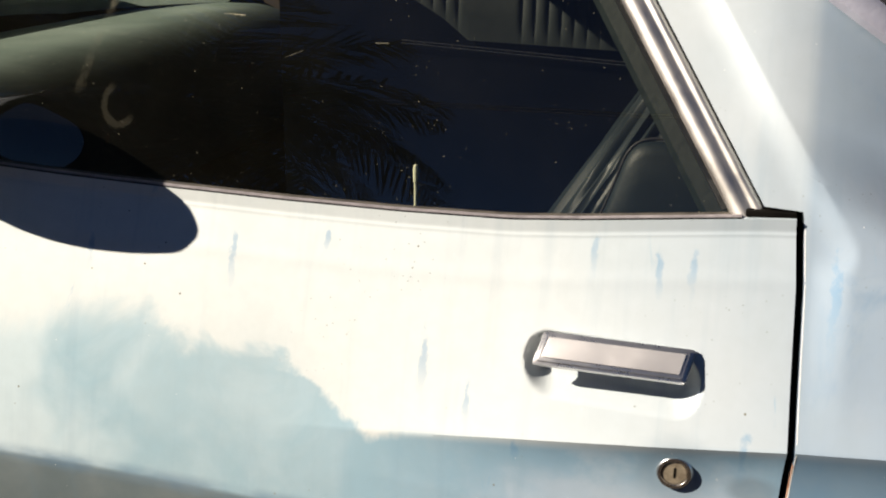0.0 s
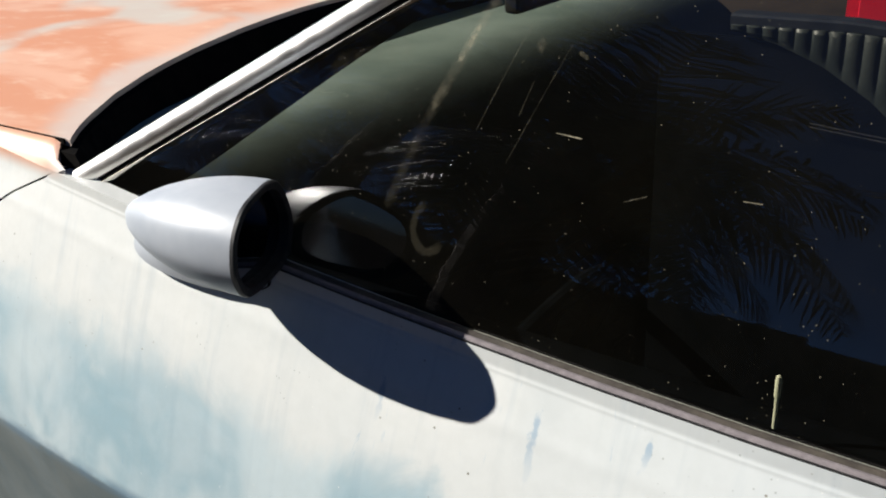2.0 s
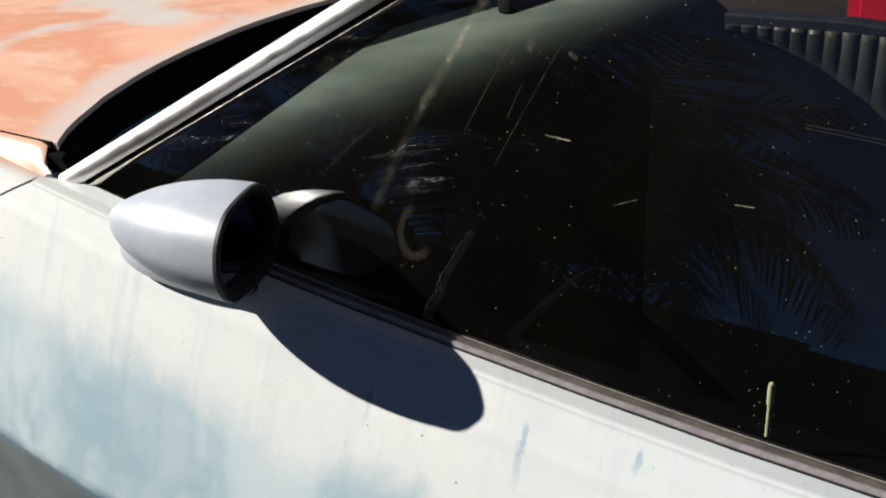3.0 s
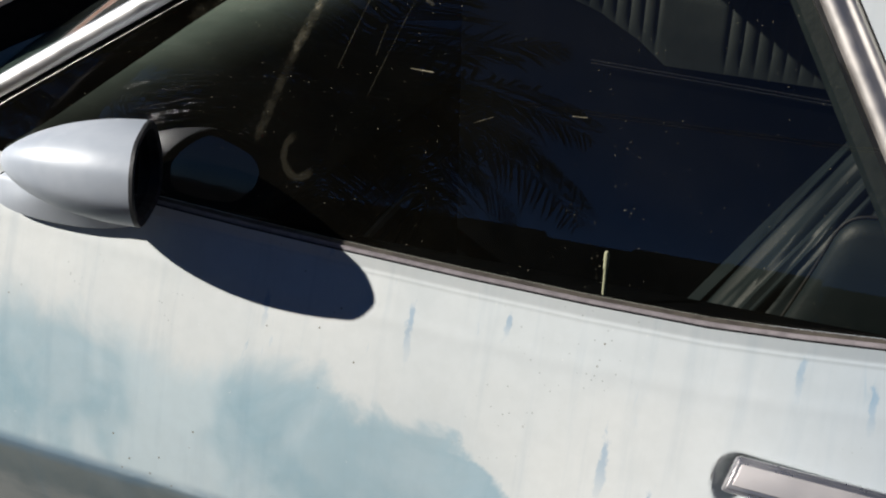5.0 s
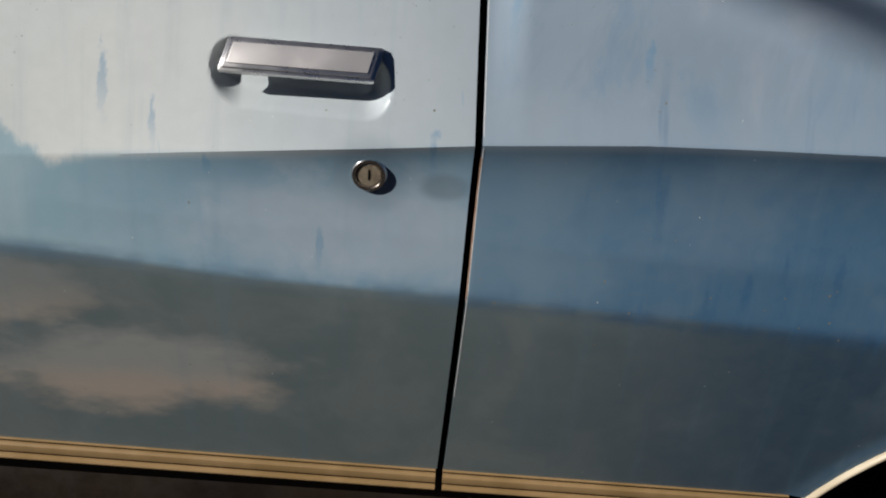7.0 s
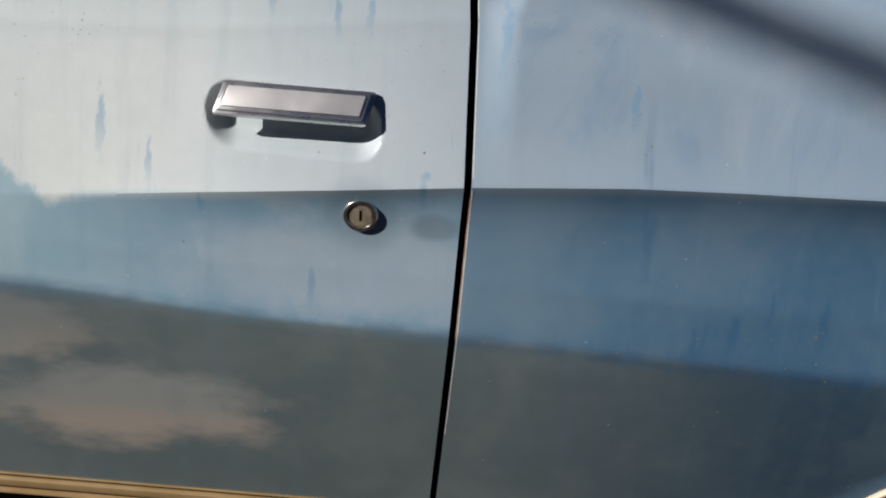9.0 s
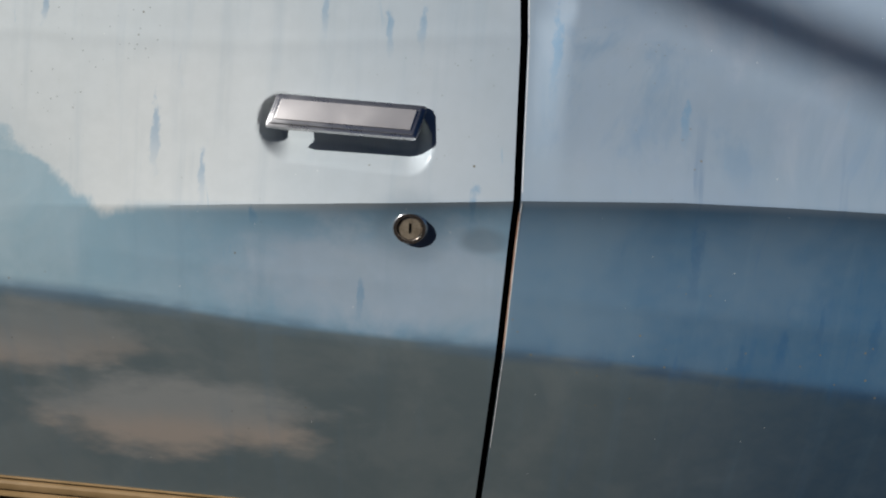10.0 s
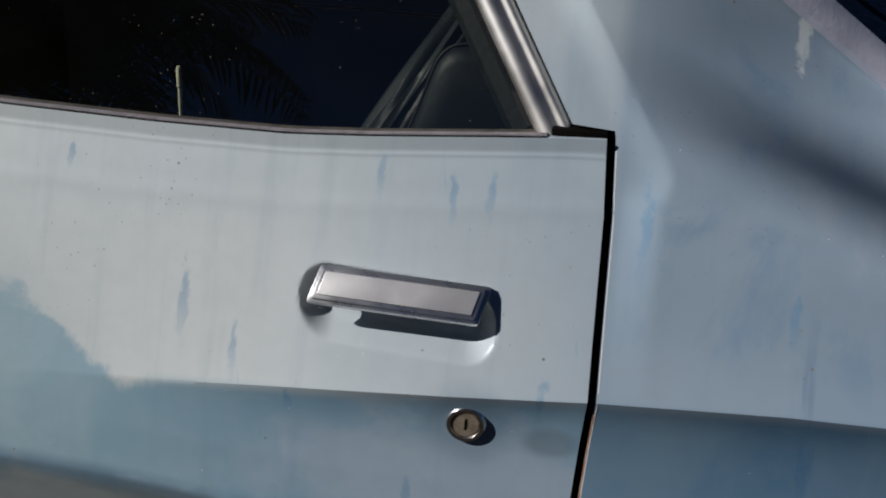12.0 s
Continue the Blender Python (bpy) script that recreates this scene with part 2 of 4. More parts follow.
def dash_vinyl():
    """Dark dash vinyl, painted pale along the windscreen where sunlight falls on it."""
    n = Nodes("lit_dash_vinyl")
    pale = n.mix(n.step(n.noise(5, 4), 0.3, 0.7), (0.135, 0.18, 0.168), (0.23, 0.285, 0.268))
    lit_edge = n.m("ADD", n.x, n.m("MULTIPLY", n.m("SUBTRACT", n.noise(6, 4), 0.5), 0.06))
    # Sunlit part of the pad as a colour fade along x.
    dust_glow = n.m("POWER", n.step(lit_edge, -0.89, -1.16), 1.4)
    return n.done(n.mix(dust_glow, (0.004, 0.005, 0.005), pale), 0.75, bump=n.noise(200, 3), strength=0.2, spec=0.15)


def glass_mat(name, tint, dust_glow, dust_color, above=None, marks=False):
    n = Nodes(name)
    clear = n.add("ShaderNodeBsdfTransparent")
    clear.inputs[0].default_value = (*tint, 1)
    gloss = n.add("ShaderNodeBsdfGlossy")
    gloss.inputs["Roughness"].default_value = 0.015
    fres = n.add("ShaderNodeFresnel")
    fres.inputs[0].default_value = 1.85
    a = n.add("ShaderNodeMixShader")
    n.put(a.inputs[0], fres.outputs[0])
    n.put(a.inputs[1], clear.outputs[0])
    n.put(a.inputs[2], gloss.outputs[0])
    dirt = n.add("ShaderNodeBsdfDiffuse")
    dirt.inputs[0].default_value = (*dust_color, 1)
    film = n.step(n.noise(6, 5, 0.6), 0.3, 0.8, dust_glow * 0.4, dust_glow * 1.6)
    if above:
        film = n.m("MULTIPLY", film, n.step(n.z, above, above + 0.09))
    specks = n.m("MULTIPLY", n.spots(130, 0.065), n.step(n.noise(9, 2), 0.40, 0.60, 0.0, 2.2))
    specks = n.m("ADD", specks, n.m("MULTIPLY", n.spots(70, 0.034, (4, 2, 6)), n.m("MULTIPLY", n.step(n.x, -0.22, -0.42), n.step(n.noise(4, 3, shift=(3, 1, 2)), 0.42, 0.60))))
    specks = n.m("ADD", specks, n.m("MULTIPLY", n.spots(45, 0.024, (1, 5, 2)), 1.4))
    if marks:
        # pale streaks, scratches and a crescent-shaped mark on the pane
        curl = n.m("MULTIPLY", n.m("SUBTRACT", n.noise(160, 3), 0.5), 1.6)
        fleck = n.step(n.noise(70, 4, 0.7), 0.40, 0.62, 0.35, 1.0)
        for x0, z0, x1, z1, w, amount in ((-0.582, 1.112, -0.617, 1.027, 0.0060, 0.22), (-0.617, 1.027, -0.645, 0.940, 0.0065, 0.07), (-0.592, 1.090, -0.602, 1.066, 0.0045, 0.50), (-0.540, 1.097, -0.5675, 1.013, 0.0006, 0.20),
                                     (-0.4966, 1.086, -0.5307, 0.992, 0.0006, 0.13), (-0.523, 1.056, -0.529, 1.029, 0.0006, 0.14), (-0.490, 1.0212, -0.466, 1.0203, 0.0006, 1.4), (-0.324, 0.999, -0.310, 0.9995, 0.0004, 1.2),
                                     (-0.417, 0.982, -0.399, 0.989, 0.0004, 0.5), (-0.526, 1.086, -0.524, 1.080, 0.0045, 0.20), (-0.487, 1.081, -0.480, 1.078, 0.0020, 0.25), (-0.74, 1.045, -0.66, 1.066, 0.010, 0.05)):
            lx, lz = x1 - x0, z1 - z0
            ll = math.hypot(lx, lz)
            u = n.m("ADD", n.m("MULTIPLY", n.m("SUBTRACT", n.x, x0), lx / ll), n.m("MULTIPLY", n.m("SUBTRACT", n.z, z0), lz / ll))
            v = n.m("ABSOLUTE", n.m("SUBTRACT", n.m("MULTIPLY", n.m("SUBTRACT", n.x, x0), lz / ll), n.m("MULTIPLY", n.m("SUBTRACT", n.z, z0), lx / ll)))
            over = n.m("MAXIMUM", n.m("SUBTRACT", n.m("ABSOLUTE", n.m("SUBTRACT", u, ll / 2)), ll / 2), 0.0)
            far = n.m("ADD", n.m("DIVIDE", n.m("ADD", v, over), w), curl)
            specks = n.m("ADD", specks, n.m("MULTIPLY", n.m("MULTIPLY", n.step(far, 1.2, 0.2), fleck), 1.3 * amount))
        ax, az = n.m("SUBTRACT", n.x, -0.594), n.m("DIVIDE", n.m("SUBTRACT", n.z, 0.929), 1.1)
        ring = n.m("ABSOLUTE", n.m("SUBTRACT", n.m("SQRT", n.m("ADD", n.m("MULTIPLY", ax, ax), n.m("MULTIPLY", az, az))), 0.0185))
        arc = n.m("MULTIPLY", n.step(n.m("ADD", n.m("DIVIDE", ring, 0.0036), curl), 1.3, 0.5), n.step(n.m("ADD", ax, n.m("MULTIPLY", az, 0.9)), 0.010, -0.004))
        specks = n.m("ADD", specks, n.m("MULTIPLY", arc, 0.09))
    through_dirt = n.add("ShaderNodeBsdfTranslucent")
    through_dirt.inputs[0].default_value = (*dust_color, 1)
    both = n.add("ShaderNodeMixShader")
    n.put(both.inputs[0], 0.5)
    n.put(both.inputs[1], dirt.outputs[0])
    n.put(both.inputs[2], through_dirt.outputs[0])
    b = n.add("ShaderNodeMixShader")
    n.put(b.inputs[0], n.m("MINIMUM", n.m("ADD", film, n.m("MULTIPLY", specks, 0.5)), 1.0))
    n.put(b.inputs[1], a.outputs[0])
    n.put(b.inputs[2], both.outputs[0])
    n.t.links.new(b.outputs[0], n.out.inputs[0])
    return n.mat


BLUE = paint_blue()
ORANGE = paint_orange()
SILVER = plain("silver_blue_paint", (0.34, 0.375, 0.42), (0.43, 0.46, 0.495), 12, 0.42, strength=0.03)
CHROME = plain("pitted_chrome", (0.66, 0.63, 0.61), (0.76, 0.73, 0.71), 60, 0.22, 1.0, 0.06, bscale=400)
FRAME = plain("worn_handle_chrome", (0.56, 0.54, 0.54), (0.62, 0.60, 0.59), 25, 0.30, 0.92, 0.01, bscale=120)
BRUSHED = plain("dull_chrome", (0.66, 0.62, 0.60), (0.69, 0.65, 0.63), 8, 0.48, 0.7, 0.03, bscale=400)
TRIM = plain("polished_trim", (0.78, 0.76, 0.73), (0.84, 0.82, 0.79), 15, 0.40, 1.0, 0.008, bscale=60)
POSTTRIM = plain("worn_post_chrome", (0.60, 0.56, 0.52), (0.66, 0.62, 0.58), 12, 0.46, 1.0, 0.006, bscale=90)
GREYTRIM = plain("lilac_grey_trim", (0.44, 0.43, 0.50), (0.54, 0.53, 0.60), 30, 0.42, 0.35, 0.15, bscale=200)
INNER = plain("dark_green_grey_trim", (0.006, 0.011, 0.010), (0.010, 0.017, 0.015), 30, 0.6, strength=0.2)
PALE = plain("plain_pale", (0.66, 0.66, 0.64), (0.76, 0.75, 0.72), 60, 0.4)
STEEL = plain("stainless_trim", (0.60, 0.57, 0.53), (0.70, 0.67, 0.62), 30, 0.22, 1.0, 0.05, bscale=300)
BRASS = plain("tarnished_brass", (0.34, 0.27, 0.19), (0.52, 0.43, 0.31), 200, 0.46, 0.6, 0.2)
RUBBER = plain("black_rubber", (0.010, 0.010, 0.011), (0.02, 0.02, 0.02), 40, 0.6, spec=0.3)
GAPBLACK = plain("dark_jamb", (0.003, 0.003, 0.003), (0.007, 0.006, 0.005), 30, 0.9, spec=0.03)
RUST = plain("bare_rusty_edge", (0.30, 0.14, 0.08), (0.45, 0.30, 0.22), 60, 0.7)
FELT = plain("dusty_window_felt", (0.15, 0.132, 0.136), (0.22, 0.195, 0.20), 90, 0.9, strength=0.4)
WIPER = plain("dusty_brown_rubber", (0.030, 0.024, 0.018), (0.060, 0.050, 0.038), 60, 0.8, strength=0.3)
# VINYL, PLEAT and SEAT are darkened to hold the dimness of the cabin.
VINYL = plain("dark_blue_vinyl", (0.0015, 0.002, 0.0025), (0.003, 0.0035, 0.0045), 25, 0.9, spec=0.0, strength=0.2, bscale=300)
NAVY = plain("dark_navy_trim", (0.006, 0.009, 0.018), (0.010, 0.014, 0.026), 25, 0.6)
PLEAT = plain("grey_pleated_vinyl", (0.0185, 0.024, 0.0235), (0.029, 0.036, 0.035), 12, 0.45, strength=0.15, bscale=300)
SEAT = plain("dimmed_blue_seat_vinyl", (0.0068, 0.0115, 0.0135), (0.0115, 0.018, 0.0205), 10, 0.52, spec=0.3, strength=0.15, bscale=200)
DARK = plain("black_plastic", (0.012, 0.012, 0.013), (0.022, 0.022, 0.024), 30, 0.5, spec=0.3)
DASHTOP = dash_vinyl()
IVORY = plain("aged_ivory_plastic", (0.60, 0.62, 0.45), (0.70, 0.70, 0.55), 60, 0.35)
GLASS = glass_mat("dusty_tinted_glass", (0.56, 0.55, 0.47), 0.007, (0.60, 0.54, 0.38), marks=True)
SHIELD = glass_mat("hazy_windscreen_glass", (0.60, 0.66, 0.62), 0.08, (0.54, 0.64, 0.58), above=0.93)
MIRROR = plain("mirror_silver", (0.30, 0.32, 0.36), (0.36, 0.38, 0.42), 30, 0.06, 1.0, 0.0)
RED = plain("red_car_paint", (0.50, 0.012, 0.03), (0.58, 0.02, 0.04), 6, 0.3)
TAN = plain("tan_enamel", (0.26, 0.165, 0.07), (0.34, 0.22, 0.105), 18, 0.40, strength=0.1)
SILLM = plain("dark_brown_sill", (0.012, 0.007, 0.004), (0.024, 0.015, 0.008), 14, 0.6, strength=0.3)
CREAM = plain("cream_enamel", (0.44, 0.36, 0.25), (0.52, 0.44, 0.32), 18, 0.35, strength=0.1)
TYRE = plain("tyre_rubber", (0.012, 0.012, 0.012), (0.03, 0.028, 0.026), 40, 0.8)
DIRT = plain("sandy_dirt", (0.020, 0.0145, 0.010), (0.035, 0.024, 0.016), 2.5, 0.95, strength=0.6, spec=0.2, bscale=40)
WALLM = plain("brown_fence_wood", (0.10, 0.078, 0.045), (0.16, 0.125, 0.075), 3, 0.85)
FROND = plain("palm_leaf_green", (0.035, 0.050, 0.018), (0.075, 0.085, 0.03), 5, 0.5)
DRYF = plain("dry_palm_leaf", (0.12, 0.085, 0.045), (0.18, 0.13, 0.07), 6, 0.8)
BARK = plain("palm_bark", (0.08, 0.06, 0.045), (0.14, 0.11, 0.08), 14, 0.9, strength=0.8)


# ---- mesh helpers ----
def link(name, me, material, parent=None, label="", smooth=True, angle=25):
    me.materials.append(material)
    if smooth:
        me.polygons.foreach_set("use_smooth", [True] * len(me.polygons))
        me.set_sharp_from_angle(angle=radians(angle))
    ob = new(name, me)
    if parent is not None:
        ob.parent = parent
    if label:
        ob["label"] = label
    return ob


def part(name, bm, material, parent=None, label="", smooth=True, angle=25):
    me = bpy.data.meshes.new(name)
    bm.normal_update()
    bm.to_mesh(me)
    bm.free()
    return link(name, me, material, parent, label, smooth, angle)


def thing(name, label, category, group="", at=(0, 0, 0)):
    ob = new(name)
    ob.empty_display_size = 0.2
    ob.location = at
    return tagged(ob, label, category, group)


def grid_bm(P, flange=None, closed=False):
    """A sheet through an n x m array of points, its rim folded back along flange."""
    n, m = P.shape[:2]
    bm = bmesh.new()
    v = [[bm.verts.new(P[i, j]) for j in range(m)] for i in range(n)]
    for i in range(n - 1):
        for j in range(m - (0 if closed else 1)):
            k = (j + 1) % m
            bm.faces.new((v[i][j], v[i][k], v[i + 1][k], v[i + 1][j]))
    if flange is not None:
        ring = [(i, 0) for i in range(n)] + [(n - 1, j) for j in range(1, m)] + [(i, m - 1) for i in range(n - 2, -1, -1)] + [(0, j) for j in range(m - 2, 0, -1)]
        back = [bm.verts.new(v[i][j].co + Vector(flange)) for i, j in ring]
        for k in range(len(ring)):
            a, b = ring[k], ring[(k + 1) % len(ring)]
            bm.faces.new((v[a[0]][a[1]], v[b[0]][b[1]], back[(k + 1) % len(ring)], back[k]))
    bmesh.ops.recalc_face_normals(bm, faces=bm.faces)
    return bm


def sweep_bm(path, shape, up=(0, 0, 1), caps=True):
    """A closed outline (across, up) drawn along a path of points."""
    pts = [Vector(p) for p in path]
    rows = []
    for i, p in enumerate(pts):
        d = (pts[min(i + 1, len(pts) - 1)] - pts[max(i - 1, 0)]).normalized()
        side = d.cross(Vector(up)).normalized()
        top = side.cross(d).normalized()
        rows.append([p + side * a + top * b for a, b in shape])
    bm = bmesh.new()
    v = [[bm.verts.new(q) for q in r] for r in rows]
    k = len(shape)
    for i in range(len(v) - 1):
        for j in range(k):
            bm.faces.new((v[i][j], v[i][(j + 1) % k], v[i + 1][(j + 1) % k], v[i + 1][j]))
    if caps:
        bm.faces.new(v[0])
        bm.faces.new(v[-1][::-1])
    bmesh.ops.recalc_face_normals(bm, faces=bm.faces)
    return bm


def box_bm(x0, x1, y0, y1, z0, z1, bevel=0.0, segs=2, into=None):
    bm = into or bmesh.new()
    r = bmesh.ops.create_cube(bm, size=1)
    bmesh.ops.scale(bm, vec=(x1 - x0, y1 - y0, z1 - z0), verts=r["verts"])
    bmesh.ops.translate(bm, vec=((x0 + x1) / 2, (y0 + y1) / 2, (z0 + z1) / 2), verts=r["verts"])
    if bevel:
        edges = {e for q in r["verts"] for e in q.link_edges}
        bmesh.ops.bevel(bm, geom=list(edges), offset=bevel, segments=segs, profile=0.6, affect="EDGES")
    return bm


def lathe_bm(profile, seg=40, axis="y", at=(0, 0, 0)):
    """A turned form: profile rows (radius, along)."""
    bm = bmesh.new()
    rows = []
    for r, h in profile:
        row = []
        for k in range(seg):
            a = 2 * math.pi * k / seg
            c, s = r * math.cos(a), r * math.sin(a)
            q = (c, h, s) if axis == "y" else (h, c, s) if axis == "x" else (c, s, h)
            row.append(bm.verts.new(Vector(q) + Vector(at)))
        rows.append(row)
    for a, b in zip(rows, rows[1:]):
        for k in range(seg):
            bm.faces.new((a[k], a[(k + 1) % seg], b[(k + 1) % seg], b[k]))
    for row in (rows[0], rows[-1]):
        bm.faces.new(row)
    bmesh.ops.recalc_face_normals(bm, faces=bm.faces)
    return bm


def line(pts, v):
    return np.interp(v, [p[0] for p in pts], [p[1] for p in pts])


def smooth01(t):
    t = np.clip(t, 0, 1)
    return t * t * (3 - 2 * t)


# ---- ground ----
P = np.zeros((161, 161, 3))
g = np.sign(np.linspace(-1, 1, 161)) * np.abs(np.linspace(-1, 1, 161)) ** 3 * 400
P[..., 0], P[..., 1] = np.meshgrid(g, g, indexing="ij")
P[..., 2] = -0.012 + 0.008 * np.sin(P[..., 0] * 2.3) * np.cos(P[..., 1] * 1.9)
tagged(part("ground", grid_bm(P), DIRT), "bare sandy brown dirt yard under the parked car", "ground", kind="structure")

# ---- the blue car ----
car = thing("car", "weathered pale blue two-door coupe with salmon hood and misted cloud paint", "car")


def side_y(x, z):
    """How far in the body side stands at a place along the car and a height."""
    zl, zu, zb = line(ZL_PTS, x), line(ZU_PTS, x), line(ZB_PTS, x)
    u = (z - zl) / (zb - zl)
    up = -0.013 + 0.10 * (0.55 * u + 0.45 * u * u)
    dn = -0.013 + 0.052 * np.clip((zl - z) / (zl - 0.28), 0, 2) ** 1.15
    y = np.where(u > 0, up, dn)
    s = smooth01((x + 0.42) / 0.42)
    amp = 0.025 + 0.010 * smooth01((x - 0.1) / 0.4)
    dec = np.where(z > zu, 0.075, 0.042 + 0.045 * smooth01((x - 0.05) / 0.25))
    y = y - np.where(u > 0, s * amp * np.exp(-np.abs(z - zu) / dec) * np.clip(u * 6, 0, 1), 0)
    w = np.clip((zu - z) / (zu - zl), 0, 1)
    y = y + (0.002 * s + 0.0060 * smooth01((x - 0.08) / 0.2)) * 6.75 * w * (1 - w) ** 2
    y = y - 0.0005 * np.exp(-((z - zb + 0.052) / 0.007) ** 2)
    # upright lip under the window felt, with a fine bead along its foot
    y = y - 0.38 * np.clip(z - zb + 0.0125, 0, 0.0125)
    y = y - 0.0007 * np.exp(-((z - zb + 0.0135) / 0.0018) ** 2)
    return y + 0.03 * np.clip((-0.75 - x) / 0.6, 0, 2) ** 2


def handle_dip(x, z):
    """Depth of the scooped pocket behind the door handle."""
    a = np.abs(x + 0.0640 + 0.12 * (z - 0.729)) - 0.0535
    b = np.abs(z - 0.729 + 0.03 * (x + 0.061)) - 0.001
    d = np.hypot(np.maximum(a, 0), np.maximum(b, 0)) + np.minimum(np.maximum(a, b), 0) - 0.0280
    return 0.019 * smooth01(-d / 0.0150)


def gap_x(z):
    return line([(0.2, 0.076), (0.28, 0.080), (0.54, 0.091), (0.683, 0.0965), (0.813, 0.094), (0.87, 0.090)], z)


def door_front_x(z):
    return line([(0.2, -1.58), (0.74, -1.58), (0.775, -1.40), (0.81, -1.29), (0.8396, -1.229), (0.858, -1.200), (0.876, -1.165), (0.888, -1.141), (0.905, -1.108)], z)


def panel_rows(x, v):
    """Height of row v (0 rocker, 1 lower crease, 2 upper crease, 3 belt) at x."""
    zr = 0.283 - 0.04 * x - 0.15 * smooth01((-1.0 - x) / 0.3)
    zl, zu, zb = line(ZL_PTS, x), line(ZU_PTS, x), line(ZB_PTS, x)
    return np.where(v < 1, zr + (zl - zr) * v, np.where(v < 2, zl + (zu - zl) * (v - 1), zu + (zb - zu) * (v - 2)))


V = np.concatenate([np.linspace(0, 1, 22)[:-1], np.linspace(1, 2, 30)[:-1], np.linspace(2, 2.9, 110)[:-1], np.linspace(2.9, 3, 20)])
xs = np.concatenate([np.arange(-1.285, -0.17, 0.012), np.arange(-0.17, 0.045, 0.0018), np.linspace(0.046, 0.0925, 10)])
U = (xs - xs[0]) / (xs[-1] - xs[0])
uu, vv = np.meshgrid(U, V, indexing="ij")
x0 = -1.285 + uu * 1.375
zz = panel_rows(x0, vv)
xx = door_front_x(zz) + uu * (gap_x(zz) - 0.0035 - door_front_x(zz))
zz = panel_rows(xx, vv)
P = np.stack([xx, side_y(xx, zz) + handle_dip(xx, zz), zz], -1)
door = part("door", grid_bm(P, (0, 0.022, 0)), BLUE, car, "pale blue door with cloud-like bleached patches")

# quarter panel and roof pillar in one sheet
ARCH = (0.822, 0.10, 0.365)
cx, cz, cr = ARCH


def hip_in(x, z):
    """Extra inward lean of the quarter above its shoulder."""
    return 0.08 * smooth01((x - 0.04) / 0.36) * smooth01((z - 0.775) / 0.18)


def ridge(x, z):
    """The step behind the door where the panel stands proud of the sunken, round-ended foot of the roof pillar."""
    a = (x - 0.139) * 0.836 + (z - 0.852) * 0.549
    b = 0.828 - z
    r = 0.030
    d = np.where((a > -r) & (b > -r), np.hypot(np.maximum(a + r, 0), np.maximum(b + r, 0)) - r, np.maximum(a, b))
    rise = np.clip((d + 0.045) / 0.045, 0, 1) ** 2.2 * (1 - smooth01((d - 0.002) / 0.17))
    return -0.0085 * rise * smooth01((x - 0.098 + 0.6 * np.maximum(z - 0.84, 0)) / 0.04)


def quarter_y(x, z):
    zc = np.minimum(z, 0.85)
    return side_y(np.maximum(x, 0.0), zc) + 0.45 * np.maximum(z - 0.85, 0) + hip_in(x, z) + ridge(x, z)


def post_x(z):
    return 0.058 - 0.645 * (z - 0.867)


def trim_x(z):
    return 0.224 + 1.46 * (0.973 - z)


uq = np.concatenate([np.linspace(0, 0.18, 40)[:-1], np.linspace(0.18, 1, 90)])
Vq = np.concatenate([np.linspace(0, 1, 40)[:-1], np.linspace(1, 2, 30)[:-1], np.linspace(2, 3, 40)])
uu, vv = np.meshgrid(uq, Vq, indexing="ij")
zz = panel_rows(0.1 + uu * 0.8, vv)
xx = gap_x(zz) + 0.0035 + uu * (0.9 - gap_x(zz) - 0.0035)
zz = panel_rows(xx, vv)
lift = np.where(np.abs(xx - cx) < cr, cz + np.sqrt(np.maximum(cr ** 2 - (xx - cx) ** 2, 0)), 0)
low = np.maximum(panel_rows(xx, np.zeros_like(xx)), lift)
zl_ = panel_rows(xx, np.ones_like(xx))
znew = np.where(vv < 1, low + (zl_ - low) * vv, zz)
yy = quarter_y(xx, znew) - 0.004 * smooth01((cr + 0.03 - np.hypot(xx - cx, znew - cz)) / 0.03)
LOWER = np.stack([xx, yy, znew], -1)
zs = np.concatenate([np.linspace(0.8760, 0.90, 110)[:-1], np.linspace(0.90, 1.20, 60)])
uu, zz = np.meshgrid(uq, zs, indexing="ij")
left = post_x(zz) + 0.008 + 0.032 * np.clip((0.8785 - zz) / 0.0025, 0, 1)
right = np.maximum(np.minimum(trim_x(zz), 0.9), left + 0.05)
right = right + (0.9 - right) * np.clip((0.93 - zz) / 0.0575, 0, 1) ** 3
xx = left + uu * (right - left)
UPPER = np.stack([xx, quarter_y(xx, zz), zz], -1)
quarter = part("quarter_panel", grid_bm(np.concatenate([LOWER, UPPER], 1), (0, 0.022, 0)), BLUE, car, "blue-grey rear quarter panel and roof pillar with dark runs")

# dark jambs behind the gaps
part("door_jamb", box_bm(0.055, 0.125, 0.09, 0.11, 0.24, 0.86), GAPBLACK, car)
zj = np.linspace(0.25, 0.862, 40)
part("gap_seal", sweep_bm([(gap_x(z), side_y(gap_x(z), z) + 0.022, z) for z in zj], [(-0.008, -0.004), (0.008, -0.004), (0.008, 0.004), (-0.008, 0.004)], up=(0, 1, 0)), GAPBLACK, car)
zj = np.linspace(0.53, 0.672, 30)
part("rusty_gap_edge", sweep_bm([(gap_x(z) + 0.0036, side_y(gap_x(z), z) + 0.004, z) for z in zj], [(-0.0007, -0.004), (0.0007, -0.004), (0.0007, 0.004), (-0.0007, 0.004)], up=(0, 1, 0)), RUST, car)
# Pale strip stands in for the sunlit front edge of the quarter panel.
zj = np.linspace(0.40, 0.862, 50)
